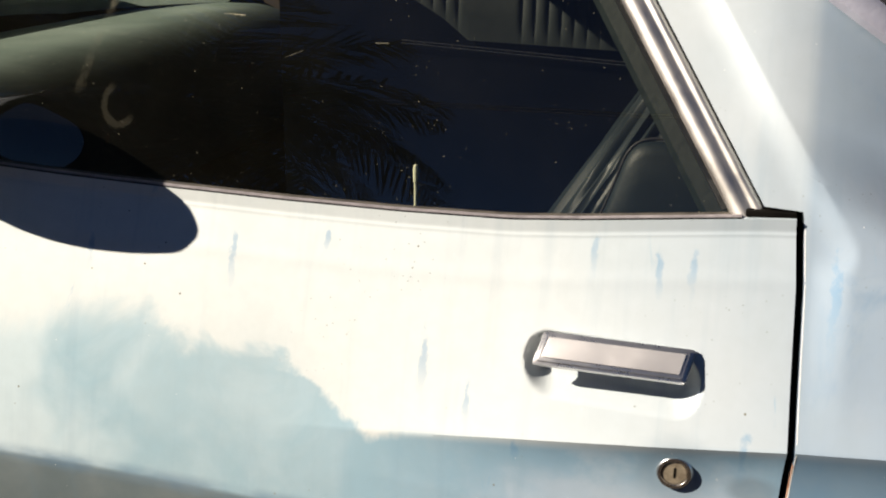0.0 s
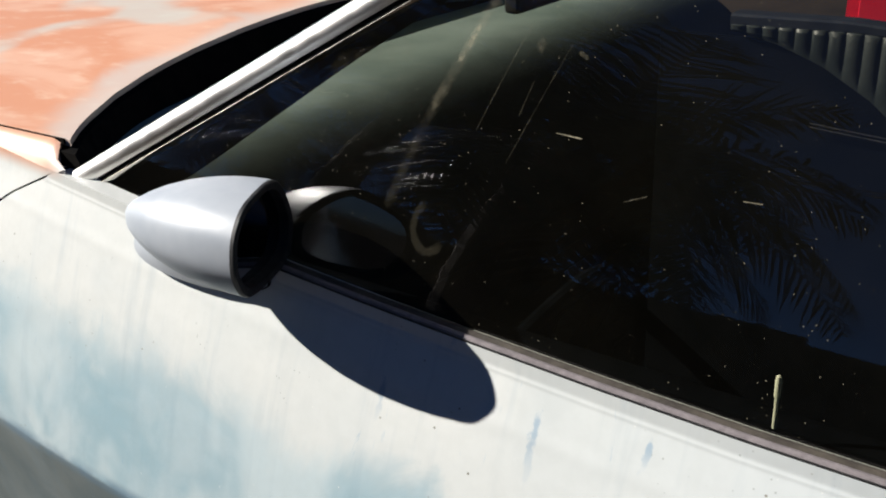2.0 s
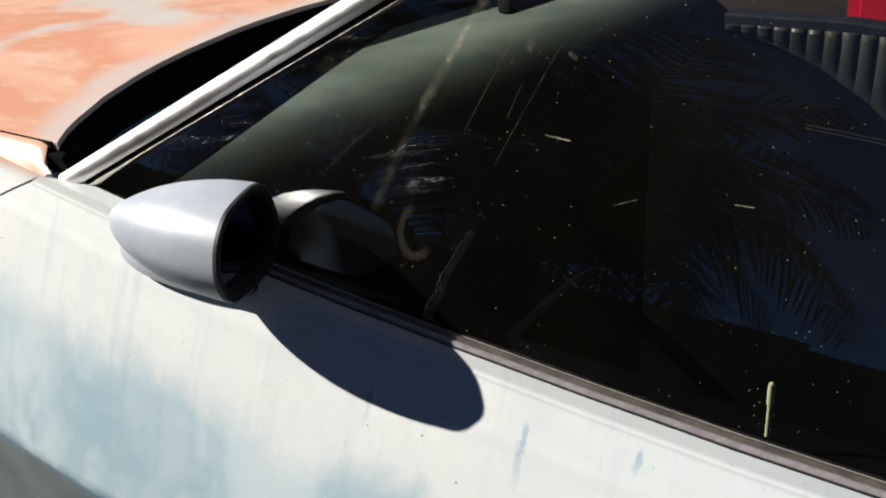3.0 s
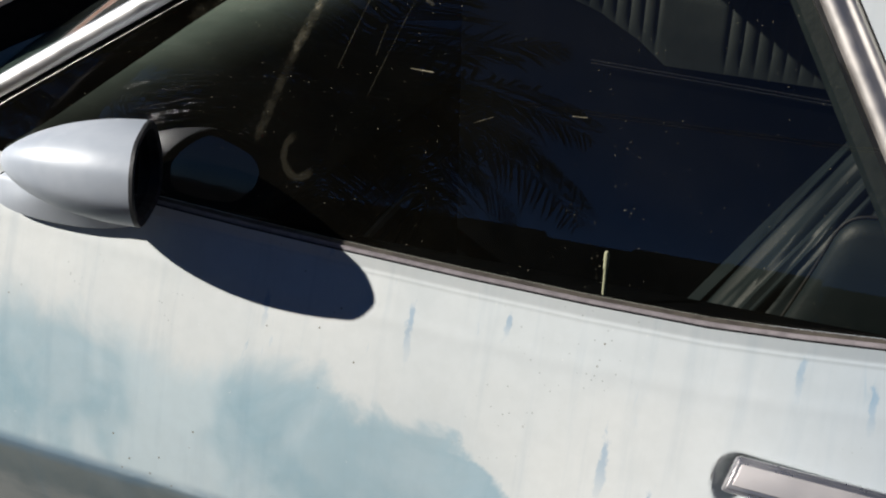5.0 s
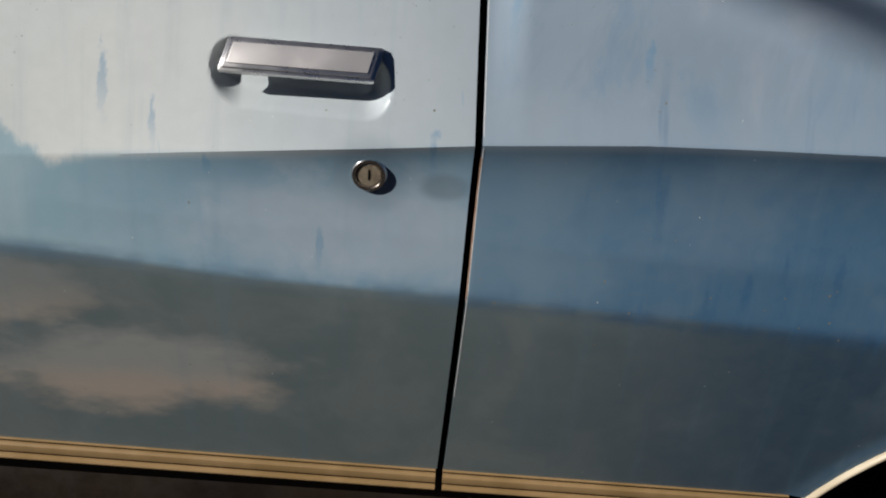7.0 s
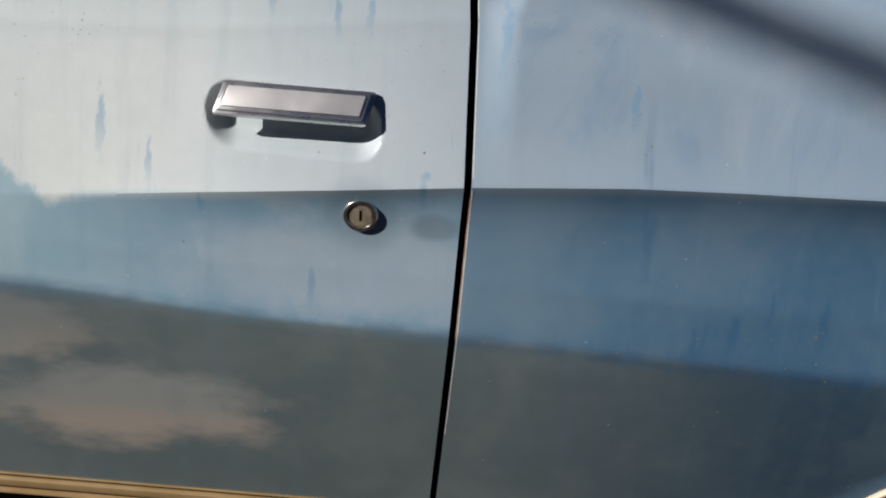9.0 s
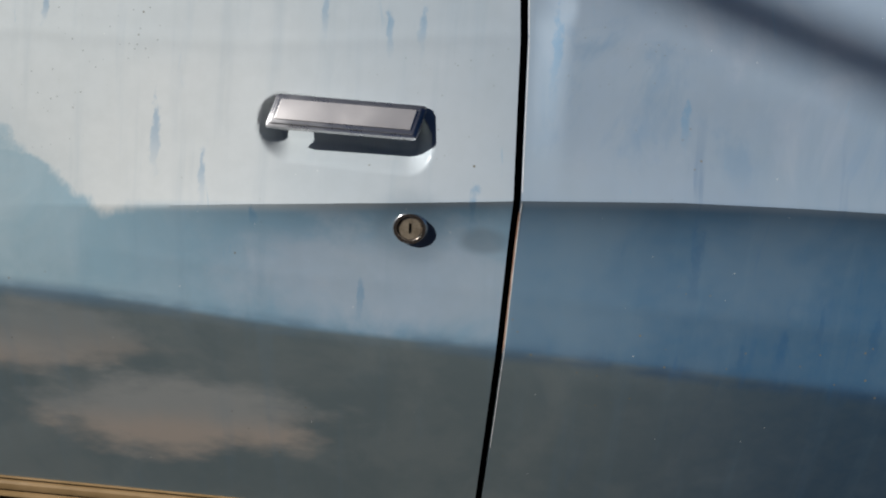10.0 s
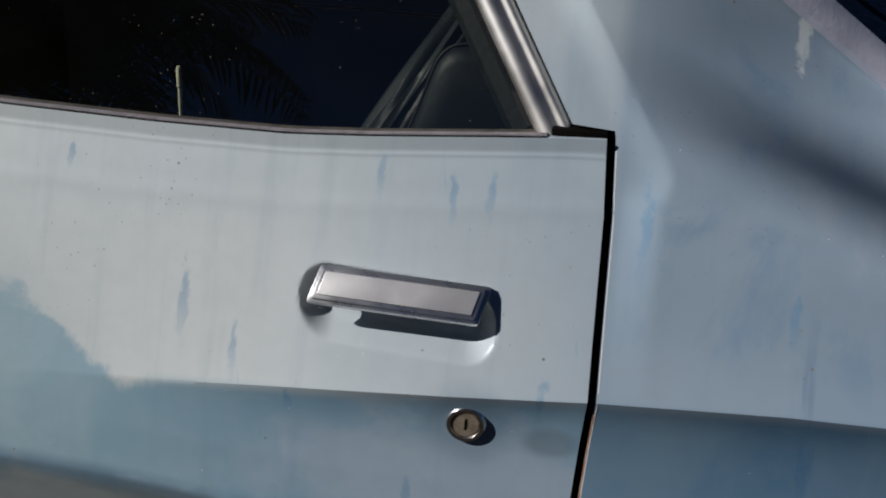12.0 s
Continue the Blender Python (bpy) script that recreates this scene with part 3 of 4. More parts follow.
part("edge_highlight", sweep_bm([(gap_x(z) + 0.0044, quarter_y(gap_x(z) + 0.0044, z) + 0.0006, z) for z in zj], [(0.0008 * math.cos(q), 0.0008 * math.sin(q)) for q in np.linspace(0, 2 * math.pi, 7)[:-1]], up=(0, 1, 0)), PALE, quarter, "pale strip painted as the bright panel edge")
# Added dark block keeps the corner gap black over the lit door flange.
part("corner_gap_fill", box_bm(0.043, 0.0868, 0.0845, 0.1080, 0.8690, 0.8750, 0.0015), GAPBLACK, car, "black block filling the gap at the door corner")

# fender ahead of the door
uf = np.linspace(0, 1, 60)
Vf = np.concatenate([np.linspace(0, 1, 12)[:-1], np.linspace(1, 2, 10)[:-1], np.linspace(2, 3, 30)])
uu, vv = np.meshgrid(uf, Vf, indexing="ij")
x0 = -2.2 + uu * 0.91
zz = panel_rows(x0, vv)
xx = -2.2 + uu * (door_front_x(zz) - 0.006 + 2.2)
zz = panel_rows(xx, vv)
yy = side_y(xx, zz)
P = np.stack([xx, yy, zz], -1)
part("fender", grid_bm(P, (0, 0.02, 0)), BLUE, car, "bleached front fender")


def glass_y(z):
    return 0.104 + 0.45 * (z - 0.86)


def pane_y(z):
    """The door glass bows outwards between belt and roof."""
    return 0.104 + 0.294 * (z - 0.86) + 0.65 * (z - 0.86) ** 2


# hood, its rear edge bowed round the windscreen
def hood_edge(y):
    return line(HOOD_PTS, y)


def hood_z(x, y):
    return 0.918 + 0.035 * smooth01((y - 0.1) / 0.7) + 0.03 * (x + 1.2)


ys = np.linspace(0.1268, 0.9, 60)
us = np.linspace(0, 1, 50)
uu, yy = np.meshgrid(us, ys, indexing="ij")
edge = hood_edge(yy)
xx = edge - uu ** 1.3 * (2.5 + edge)
P = np.stack([xx, yy, hood_z(xx, yy)], -1)
Q = P[:, ::-1].copy()
Q[..., 1] = 1.8 - Q[..., 1]
part("hood", grid_bm(np.concatenate([P, Q[:, 1:]], 1), (0, 0, -0.008)), ORANGE, car, "salmon and cream misted hood")
# top of the fender, rolling over to the hood
tx = np.linspace(-2.2, -1.11, 60)
zb = line(ZB_PTS, tx)
ya = side_y(tx, zb)
yin = line([(-2.2, 0.1237), (-1.150, 0.1237), (-1.139, 0.112), (-1.127, 0.100), (-1.118, 0.096), (-1.10, 0.098)], tx)
zin = np.where(tx < -1.150, hood_z(tx, 0.1237), line([(-1.150, float(hood_z(-1.150, 0.1237))), (-1.127, 0.9045), (-1.10, 0.893)], tx))
rows = []
for k in np.linspace(0, 1, 10):
    rows.append(np.stack([tx + 0.010 * k, ya + (yin - ya) * k, zb + (zin - zb) * (1 - (1 - k) ** 2)], -1))
hx = np.linspace(-2.2, -1.136, 40)
part("hood_seam", sweep_bm([(x, 0.1252, float(hood_z(x, 0.125)) + 0.0006) for x in hx], [(-0.0015, -0.006), (-0.0015, 0.0), (0.0015, 0.0), (0.0015, -0.006)]), GAPBLACK, car, "black gap beside the hood")
part("hood_gap", box_bm(-2.2, -1.13, 0.114, 0.134, 0.86, 0.890), GAPBLACK, car)
part("fender_top", grid_bm(np.array(rows), (0, 0, -0.012)), BLUE, car, "bleached salmon and white fender top")

# cowl, windscreen and pillar
rows = []
for k in range(31):
    t = k / 30
    y = 0.112 + 0.775 * t
    e = float(hood_edge(y))
    h = float(hood_z(e, y))
    rows.append([(e - 0.04, y, h - 0.009), (e + 0.012, y, h - 0.010), (e + 0.035, y, h - 0.045), (e + 0.06, y, 0.865)])
rows += [[(a, 1.8 - b, c) for a, b, c in r] for r in rows[-2::-1]]
part("cowl", grid_bm(np.array(rows), (0, 0, -0.03)), GAPBLACK, car, "black cowl well below the windscreen")


def pillar_pt(s):
    """Along the windscreen pillar, 0 at its foot and 1 at the roof."""
    return Vector((-1.098 + 0.60 * s, 0.106 + 0.165 * s, 0.883 + 0.345 * s))


pil = [pillar_pt(s) for s in np.linspace(0, 1, 20)]
round8 = lambda a, b: [(a * math.cos(q), b * math.sin(q)) for q in np.linspace(0, 2 * math.pi, 17)[:-1]]
part("windscreen_trim", sweep_bm(pil, [(0.0135 * math.cos(q), -0.004 + 0.013 * math.sin(q)) for q in np.linspace(0, math.pi, 13)], up=(0, -0.6, 0.8)), TRIM, car, "bright chrome windscreen trim")
part("gutter_trim", sweep_bm([p + Vector((0.017, 0.000, -0.0105)) for p in pil], [(-0.006, -0.003), (-0.005, 0.003), (0.005, 0.003), (0.006, -0.003)], up=(0, -0.6, 0.8)), STEEL, car, "thin stainless gutter strip")
post_w = line([(0, 0.061), (0.22, 0.060), (0.55, 0.040), (1, 0.024)], np.linspace(0, 1, 20))
inward = Vector((0.465, 0.243, -0.85)).normalized()
thick = (pil[-1] - pil[0]).normalized().cross(inward) * 0.004
part("windscreen_post", grid_bm(np.array([[p + inward * a + thick * b for a, b in ((0.006, -1), (0.006, 1), (w, 1), (w, -1))] for p, w in zip(pil, post_w)]), closed=True), GAPBLACK, car, "black windscreen post")
wr = []
for s in np.linspace(0, 1, 14):
    p = pillar_pt(s) + Vector((0, 0.02, -0.004))
    row = []
    for k in np.linspace(0, 1, 24):
        y = p.y + (1.8 - 2 * p.y) * k
        bow = 0.20 * (1 - (2 * k - 1) ** 2)
        row.append((p.x - bow, y, p.z + 0.02 * (1 - (2 * k - 1) ** 2)))
    wr.append(row)
ws = part("windscreen", grid_bm(np.array(wr)), SHIELD, car, "hazy dusty windscreen glass")
ws.visible_shadow = False
mir = [p.copy() for p in pil]
for p in mir:
    p.y = 1.8 - p.y
part("windscreen_trim", sweep_bm(mir, round8(0.014, 0.008)), CHROME, car, "bright chrome windscreen trim")

# roof
rz = []
for x in np.linspace(-0.50, 0.02, 20):
    rz.append([(x, y, 1.222 + 0.035 * (1 - ((y - 0.9) / 0.64) ** 2)) for y in np.linspace(0.255, 1.545, 24)])
part("roof", grid_bm(np.array(rz), (0, 0, -0.03)), BLUE, car, "pale blue steel roof")

# chrome strip behind the door glass
post = [(post_x(z) - 0.006, glass_y(z) - 0.014, z) for z in np.linspace(0.869, 1.2, 24)]
part("door_post_trim", sweep_bm(post, [(-0.0180, -0.005), (-0.0178, 0.0), (-0.0160, 0.0035), (-0.0125, 0.0060), (-0.0085, 0.0068), (-0.0045, 0.0058), (-0.0015, 0.0036), (0.0005, 0.0032), (0.0025, 0.0046), (0.0050, 0.0053), (0.0080, 0.0038), (0.0100, 0.0), (0.0105, -0.005)], up=(0, -0.9, 0.42)), POSTTRIM, car, "dull chrome strip behind the door glass", angle=60)
# dark strip laid where the gap beside the chrome lies in shadow
part("post_edge", sweep_bm([(a + 0.0135, b + 0.005, c) for a, b, c in post], [(-0.0035, -0.004), (-0.0035, 0.003), (0.0035, 0.003), (0.0035, -0.004)], up=(0, -0.9, 0.42)), RUBBER, car)
part("post_seal", sweep_bm([(a - 0.023, b + 0.014, c) for a, b, c in post], [(-0.005, -0.004), (-0.005, 0.004), (0.005, 0.004), (0.005, -0.004)], up=(0, -0.9, 0.42)), RUBBER, car)
part("inner_post", sweep_bm([(post_x(z) - 0.038, glass_y(z) + 0.040, z) for z in np.linspace(0.80, 1.2, 24)], [(-0.020, -0.008), (-0.016, 0.006), (0.022, 0.010), (0.022, -0.008)], up=(0, -0.9, 0.42)), INNER, car, "dark grey-green inner post trim")

# rear window with its trim
rt = [(trim_x(z) + 0.018, float(quarter_y(np.array(trim_x(z)), np.array(z))) - 0.004, z) for z in np.linspace(0.895, 1.16, 24)]
part("rear_window_trim", sweep_bm(rt, [(-0.0135, -0.005), (-0.012, 0.003), (-0.005, 0.006), (0.005, 0.006), (0.012, 0.003), (0.0135, -0.005)], up=(0.3, -0.85, 0.4)), GREYTRIM, car, "pale metal rear window trim")
rg = [[(a + 0.02, b + 0.01 + (1.78 - 2 * b) * k, c) for k in np.linspace(0, 1, 12)] for a, b, c in rt]
part("rear_window", grid_bm(np.array(rg)), GLASS, car)

# door glass, window felt and belt lip
zs = np.linspace(0.82, 1.20, 20)
us = np.linspace(0, 1, 30)
uu, zz = np.meshgrid(us, zs, indexing="ij")
fx = -1.085 + 1.74 * np.maximum(zz - 0.885, 0) + 0.035
bx = post_x(zz) - 0.02
xx = fx + uu * (bx - fx)
P = np.stack([xx, pane_y(zz), zz], -1)
bm = grid_bm(P)
glass = part("door_glass", bm, GLASS, door, "dark dusty door glass mirroring palm fronds")
glass.visible_shadow = False
bx = np.linspace(-0.88, 0.040, 60)
belt = [(x, float(side_y(np.array(x), np.array(line(ZB_PTS, x)))), float(line(ZB_PTS, x))) for x in bx]
part("window_felt", sweep_bm([(x, y + 0.0066, z) for x, y, z in belt], [(-0.0044, -0.010), (-0.0044, 0.0002), (-0.0030, 0.0018), (0.0000, 0.0026), (0.0030, 0.0018), (0.0044, -0.0005), (0.0044, -0.010)]), FELT, door, "dusty grey window felt")
part("glass_wiper", sweep_bm([(x, y + 0.0152, z) for x, y, z in belt], [(-0.0046, -0.010), (-0.0046, 0.0008), (0.0000, 0.0024), (0.0044, 0.0012), (0.0050, -0.010)]), WIPER, door, "brown rubber wiper against the glass")
# dark strip stands in for the shaded gap below the felt
part("belt_strip", sweep_bm([(x, y + 0.0012, z) for x, y, z in belt], [(-0.0009, -0.006), (-0.0009, 0.0012), (0.0009, 0.0012), (0.0009, -0.006)]), RUBBER, door, "thin black strip filling the belt gap")
part("lock_knob", lathe_bm([(0.0016, 0.0), (0.0016, 0.026), (0.0024, 0.027), (0.0026, 0.040), (0.0020, 0.044), (0.0008, 0.045)], 14, "z", (-0.273, 0.122, 0.842)), IVORY, door, "ivory lock plunger")

# door handle
tilt = Matrix.Translation((-0.0625, 0.0235, 0.7455)) @ Matrix.Rotation(radians(1.6), 4, "Y") @ Matrix.Rotation(radians(-38), 4, "X")


def slab(hx, hz, y0, y1, bevel, slant=0.0):
    bm = box_bm(-hx, hx, y0, y1, -hz, hz, bevel, 2)
    for q in bm.verts:
        q.co.x += slant * q.co.z
    bmesh.ops.transform(bm, matrix=tilt, verts=bm.verts)
    return bm


part("handle_paddle", slab(0.0690, 0.0165, -0.004, 0.006, 0.004, 0.22), FRAME, door, "worn chrome door handle")
part("handle_rim", slab(0.0655, 0.0135, -0.0065, 0.0, 0.0025, 0.22), FRAME, door)
part("handle_plate", slab(0.0615, 0.0098, -0.0078, 0.0, 0.001, 0.22), BRUSHED, door, "brushed metal handle plate")

# lock
yl = float(side_y(np.array(0.0), np.array(0.65)))
part("lock_bezel", lathe_bm([(0.0165, 0.001), (0.0165, -0.0010), (0.0150, -0.0030), (0.0122, -0.0030), (0.0112, -0.0012), (0.0112, 0.001)], 48, "y", (0, yl, 0.65)), CHROME, door, "chrome lock bezel")
part("lock_cylinder", lathe_bm([(0.0111, 0.001), (0.0111, -0.0014), (0.0102, -0.0020), (0.004, -0.0020)], 40, "y", (0, yl, 0.65)), BRASS, door, "tarnished brass lock face")
part("key_slot", box_bm(-0.0008, 0.0008, yl - 0.0024, yl - 0.001, 0.6455, 0.6555), GAPBLACK, door)

# bright sill trim under door and quarter
for name, a, b, owner in (("sill_trim", -1.28, 0.075, door), ("sill_trim", 0.083, 0.47, quarter)):
    rows = [(x, side_y(x, 0.283 - 0.04 * x) - 0.001, 0.270 - 0.04 * x) for x in np.linspace(a, b, 40)]
    trim = part(name, sweep_bm(rows, [(-0.012, 0.014), (-0.0015, 0.014), (-0.0015, -0.012), (-0.012, -0.013)]), DARK, owner, "ribbed tan sill trim")
    for zc, hh, out in ((0.0115, 0.0013, 0.0012), (0.0012, 0.0066, 0.0042), (-0.0102, 0.0032, 0.0062)):
        part("rib", sweep_bm([(x, y, z + zc) for x, y, z in rows], [(-0.006, hh), (out * 0.3, hh * 0.95), (out * 0.85, hh * 0.6), (out, 0.0), (out * 0.85, -hh * 0.6), (out * 0.3, -hh * 0.95), (-0.006, -hh)]), TAN, trim)
part("sill", box_bm(-1.15, 0.46, 0.048, 0.2, 0.17, 0.262, 0.012), SILLM, car, "dark brown sill below the door")
arc = [(cx + (cr + 0.004) * math.cos(a), 0.0, cz + (cr + 0.004) * math.sin(a)) for a in np.linspace(math.pi - 0.15, 1.1, 50)]
arc = [(a, float(side_y(np.array(a), np.array(c))) - 0.004, c) for a, _, c in arc]
part("wheel_arch_trim", sweep_bm(arc, round8(0.004, 0.006), up=(0, -1, 0)), CREAM, quarter, "cream wheel arch lip")
part("wheel_well", box_bm(0.42, 1.2, 0.09, 0.5, 0.12, 0.50), GAPBLACK, car)

# rear wheel
wheel = part("rear_wheel", lathe_bm([(0.20, 0.30), (0.31, 0.29), (0.325, 0.25), (0.325, 0.14), (0.31, 0.10), (0.20, 0.095)], 48, "y", (cx, 0, 0.325)), TYRE, car, "worn black tyre")
part("rim", lathe_bm([(0.19, 0.11), (0.19, 0.10), (0.17, 0.12), (0.08, 0.14), (0.05, 0.11)], 36, "y", (cx, 0, 0.325)), STEEL, wheel)

# ---- mirror on the door ----
def rounded(poly, keep=0.24, times=3):
    """A polygon with its corners cut again and again."""
    pts = [np.array(q, float) for q in poly]
    for _ in range(times):
        out = []
        for a, b in zip(pts, pts[1:] + pts[:1]):
            out += [a + (b - a) * keep, b - (b - a) * keep]
        pts, keep = out, 0.25
    return pts


MOUTH = rounded([(-0.070, 0.030), (-0.048, 0.052), (0.026, 0.053), (0.063, -0.006), (0.050, -0.048), (-0.048, -0.041), (-0.073, -0.004)], 0.20)


def mirror_row(t, grow=1.0, push=0.0):
    """One ring of the bullet housing, 0 at its nose and 1 at its mouth."""
    nose, mouth = (-0.881, 0.027, 0.9175), (-0.729, 0.055, 0.9145)
    c = [nose[k] + (mouth[k] - nose[k]) * t for k in range(3)]
    f = (1 - (1 - t) ** 2.0) ** 0.66 * grow * 1.012
    return [(c[0] + push + (0.10 * h - 0.46 * w) * f * t, c[1] + w * f, c[2] + h * f) for w, h in MOUTH]


POD = np.array([mirror_row(t) for t in np.linspace(0.0015, 1, 40) ** 1.4])
housing = part("mirror_housing", grid_bm(POD, closed=True), SILVER, door, "silver-blue bullet mirror housing")
rows = [mirror_row(1), mirror_row(1, 1.0, 0.004), mirror_row(1, 0.975, 0.0055), mirror_row(1, 0.86, 0.0035), mirror_row(1, 0.82, -0.004), mirror_row(1, 0.81, -0.016)]
part("mirror_rim", grid_bm(np.array(rows), closed=True), RUBBER, housing, "black mirror rim")
bm = bmesh.new()
bm.faces.new([bm.verts.new(q) for q in mirror_row(1, 0.83, -0.008)])
part("mirror_glass", bm, MIRROR, housing, "mirror glass", smooth=False)


def foot_ring(off, grow=1.0, to=(-0.853, 0.856)):
    ring = []
    for a in np.linspace(0, 2 * math.pi, 49)[:-1]:
        ca, sa = math.cos(a), math.sin(a)
        x = to[0] + 0.098 * grow * math.copysign(abs(ca) ** 0.9, ca)
        z = to[1] + (0.0215 - 0.004 * ca) * grow * math.copysign(abs(sa) ** 0.8, sa) - 0.028 * (x - to[0])
        ring.append((x, float(side_y(np.array(x), np.array(min(z, 0.872)))) - off, z))
    return ring


part("foot_gasket", grid_bm(np.array([foot_ring(-0.004, 1.012), foot_ring(0.0016, 1.012), foot_ring(0.0016, 0.96)]), closed=True), RUBBER, door, "black gasket under the mirror foot")
part("mirror_foot", grid_bm(np.array([foot_ring(0.0, 0.99), foot_ring(0.008, 0.985), foot_ring(0.012, 0.95), foot_ring(0.022, 0.72, (-0.834, 0.864)), foot_ring(0.042, 0.42, (-0.81, 0.884))]), closed=True), SILVER, door, "silver-blue mirror foot")

# ---- inside the car ----
part("floor_pan", box_bm(-1.4, 1.2, 0.12, 1.68, 0.20, 0.25), DARK, car)
rear_mirror = part("rear_view_mirror", box_bm(-0.825, -0.800, 0.585, 0.745, 1.012, 1.062, 0.010, 3), DARK, car, "black rear-view mirror hung from the roof")
part("mirror_stem", sweep_bm([(-0.81, 0.66, 1.05), (-0.79, 0.70, 1.12), (-0.70, 0.78, 1.19), (-0.50, 0.86, 1.235)], [(0.005 * math.cos(q), 0.005 * math.sin(q)) for q in np.linspace(0, 2 * math.pi, 9)[:-1]], up=(0, 1, 0)), DARK, rear_mirror)
part("firewall", box_bm(-1.45, -1.40, 0.12, 1.68, 0.22, 0.86), DARK, car)
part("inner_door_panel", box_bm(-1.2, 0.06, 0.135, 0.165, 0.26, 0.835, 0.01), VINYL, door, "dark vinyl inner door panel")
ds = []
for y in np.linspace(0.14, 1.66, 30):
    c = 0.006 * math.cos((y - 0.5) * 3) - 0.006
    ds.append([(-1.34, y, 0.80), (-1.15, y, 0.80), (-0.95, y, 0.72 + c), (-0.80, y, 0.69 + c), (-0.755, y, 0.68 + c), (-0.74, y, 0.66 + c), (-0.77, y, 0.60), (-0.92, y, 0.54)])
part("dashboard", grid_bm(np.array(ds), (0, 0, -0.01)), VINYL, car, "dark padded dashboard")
ds = []
for y in np.linspace(0.16, 1.60, 50):
    k = (y - 0.126) / 1.548
    x0 = -1.098 - 0.24 * (1 - (2 * k - 1) ** 2) - 0.03
    x1 = max(x0 + 0.02, -1.07)
    row = [(x0 + (x1 - x0) * q, y, 0.8815) for q in np.linspace(0, 1, 6)]
    # the pad rolls over gently towards the seats
    row += [(x1 + 0.24 * q, y, 0.8815 - 0.165 * q ** 2) for q in np.linspace(0.06, 1, 18)]
    row += [(x1 + 0.25, y, 0.69)]
    ds.append(row)
part("dash_top_pad", grid_bm(np.array(ds), (0, 0, -0.006)), DASHTOP, car, "grey-green dash top, painted brighter towards the windscreen")
R = Matrix.Translation((-0.72, 0.46, 0.56)) @ Matrix.Rotation(radians(-62), 4, "Y")
rows = []
for i in range(48):
    a = 2 * math.pi * i / 48
    rows.append([R @ Vector(((0.185 + 0.013 * math.cos(b)) * math.cos(a), (0.185 + 0.013 * math.cos(b)) * math.sin(a), 0.013 * math.sin(b))) for b in np.linspace(0, 2 * math.pi, 13)[:-1]])
rows.append(rows[0])
steer = part("steering_wheel", grid_bm(np.array(rows), closed=True), VINYL, car, "dark steering wheel")
hub = lathe_bm([(0.06, -0.03), (0.055, 0.02), (0.03, 0.03)], 24, "z")
bmesh.ops.transform(hub, matrix=R, verts=hub.verts)
part("hub", hub, VINYL, steer)
for a in (200, 340):
    sp = box_bm(0.04, 0.18, -0.015, 0.015, -0.012, 0.0, 0.004)
    bmesh.ops.transform(sp, matrix=R @ Matrix.Rotation(radians(a), 4, "Z"), verts=sp.verts)
    part("spoke", sp, VINYL, steer)


def bucket_seat(y0):
    """A high-backed seat with creased vinyl, a round-topped back shell and dark piping."""
    seat = new("front_seat")
    seat.parent = car
    seat["label"] = "pale blue vinyl bucket seat with creased high back"
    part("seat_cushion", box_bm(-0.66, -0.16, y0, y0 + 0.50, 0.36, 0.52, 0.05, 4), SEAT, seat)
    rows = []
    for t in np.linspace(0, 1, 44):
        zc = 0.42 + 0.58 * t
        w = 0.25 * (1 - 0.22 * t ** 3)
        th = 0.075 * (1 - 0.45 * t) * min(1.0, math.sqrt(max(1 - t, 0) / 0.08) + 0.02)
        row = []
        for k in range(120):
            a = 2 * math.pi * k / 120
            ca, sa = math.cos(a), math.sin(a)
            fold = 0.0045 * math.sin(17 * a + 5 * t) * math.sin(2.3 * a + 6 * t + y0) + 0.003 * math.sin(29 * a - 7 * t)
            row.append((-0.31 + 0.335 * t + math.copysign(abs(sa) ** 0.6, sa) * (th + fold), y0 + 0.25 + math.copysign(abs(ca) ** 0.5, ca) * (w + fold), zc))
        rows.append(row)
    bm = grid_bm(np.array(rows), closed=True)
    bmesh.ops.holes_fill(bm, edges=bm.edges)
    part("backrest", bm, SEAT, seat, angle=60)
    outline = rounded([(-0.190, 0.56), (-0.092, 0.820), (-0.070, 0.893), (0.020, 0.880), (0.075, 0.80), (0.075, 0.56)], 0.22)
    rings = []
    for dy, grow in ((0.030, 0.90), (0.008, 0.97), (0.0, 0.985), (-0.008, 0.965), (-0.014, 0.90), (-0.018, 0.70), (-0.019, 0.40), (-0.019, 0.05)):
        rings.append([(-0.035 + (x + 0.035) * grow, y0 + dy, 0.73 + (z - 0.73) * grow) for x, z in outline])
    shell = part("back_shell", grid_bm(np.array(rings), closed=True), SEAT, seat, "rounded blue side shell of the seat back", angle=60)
    edge = [(x, y0 + 0.001, z) for x, z in outline if z > 0.57]
    part("piping", sweep_bm(edge, round8(0.0018, 0.0018), up=(0, 1, 0)), RUBBER, shell, "dark piping round the shell")
    return seat


bucket_seat(0.30)
bucket_seat(1.00)

# far door's pleated trim, set just beyond the driver's seat, with two bright strips
PY = 0.50
px = np.linspace(-0.482, 0.07, 420)
pl = 0.005 * np.abs(np.sin((px + 0.314) / 0.0168 * math.pi)) ** 0.5
pl = np.where((px > -0.306) & (px < -0.238), 0.005, pl)
# the curved lower edge shapes the pleats to the border of the shade
foot = line([(-0.482, 1.043), (-0.43, 1.033), (-0.384, 1.016), (-0.335, 0.988), (-0.30, 0.960), (0.07, 0.950)], px)
ptop = line([(-0.482, 1.050), (-0.36, 1.0545), (-0.31, 1.053), (-0.20, 1.0475), (0.07, 1.037)], px)
rows = []
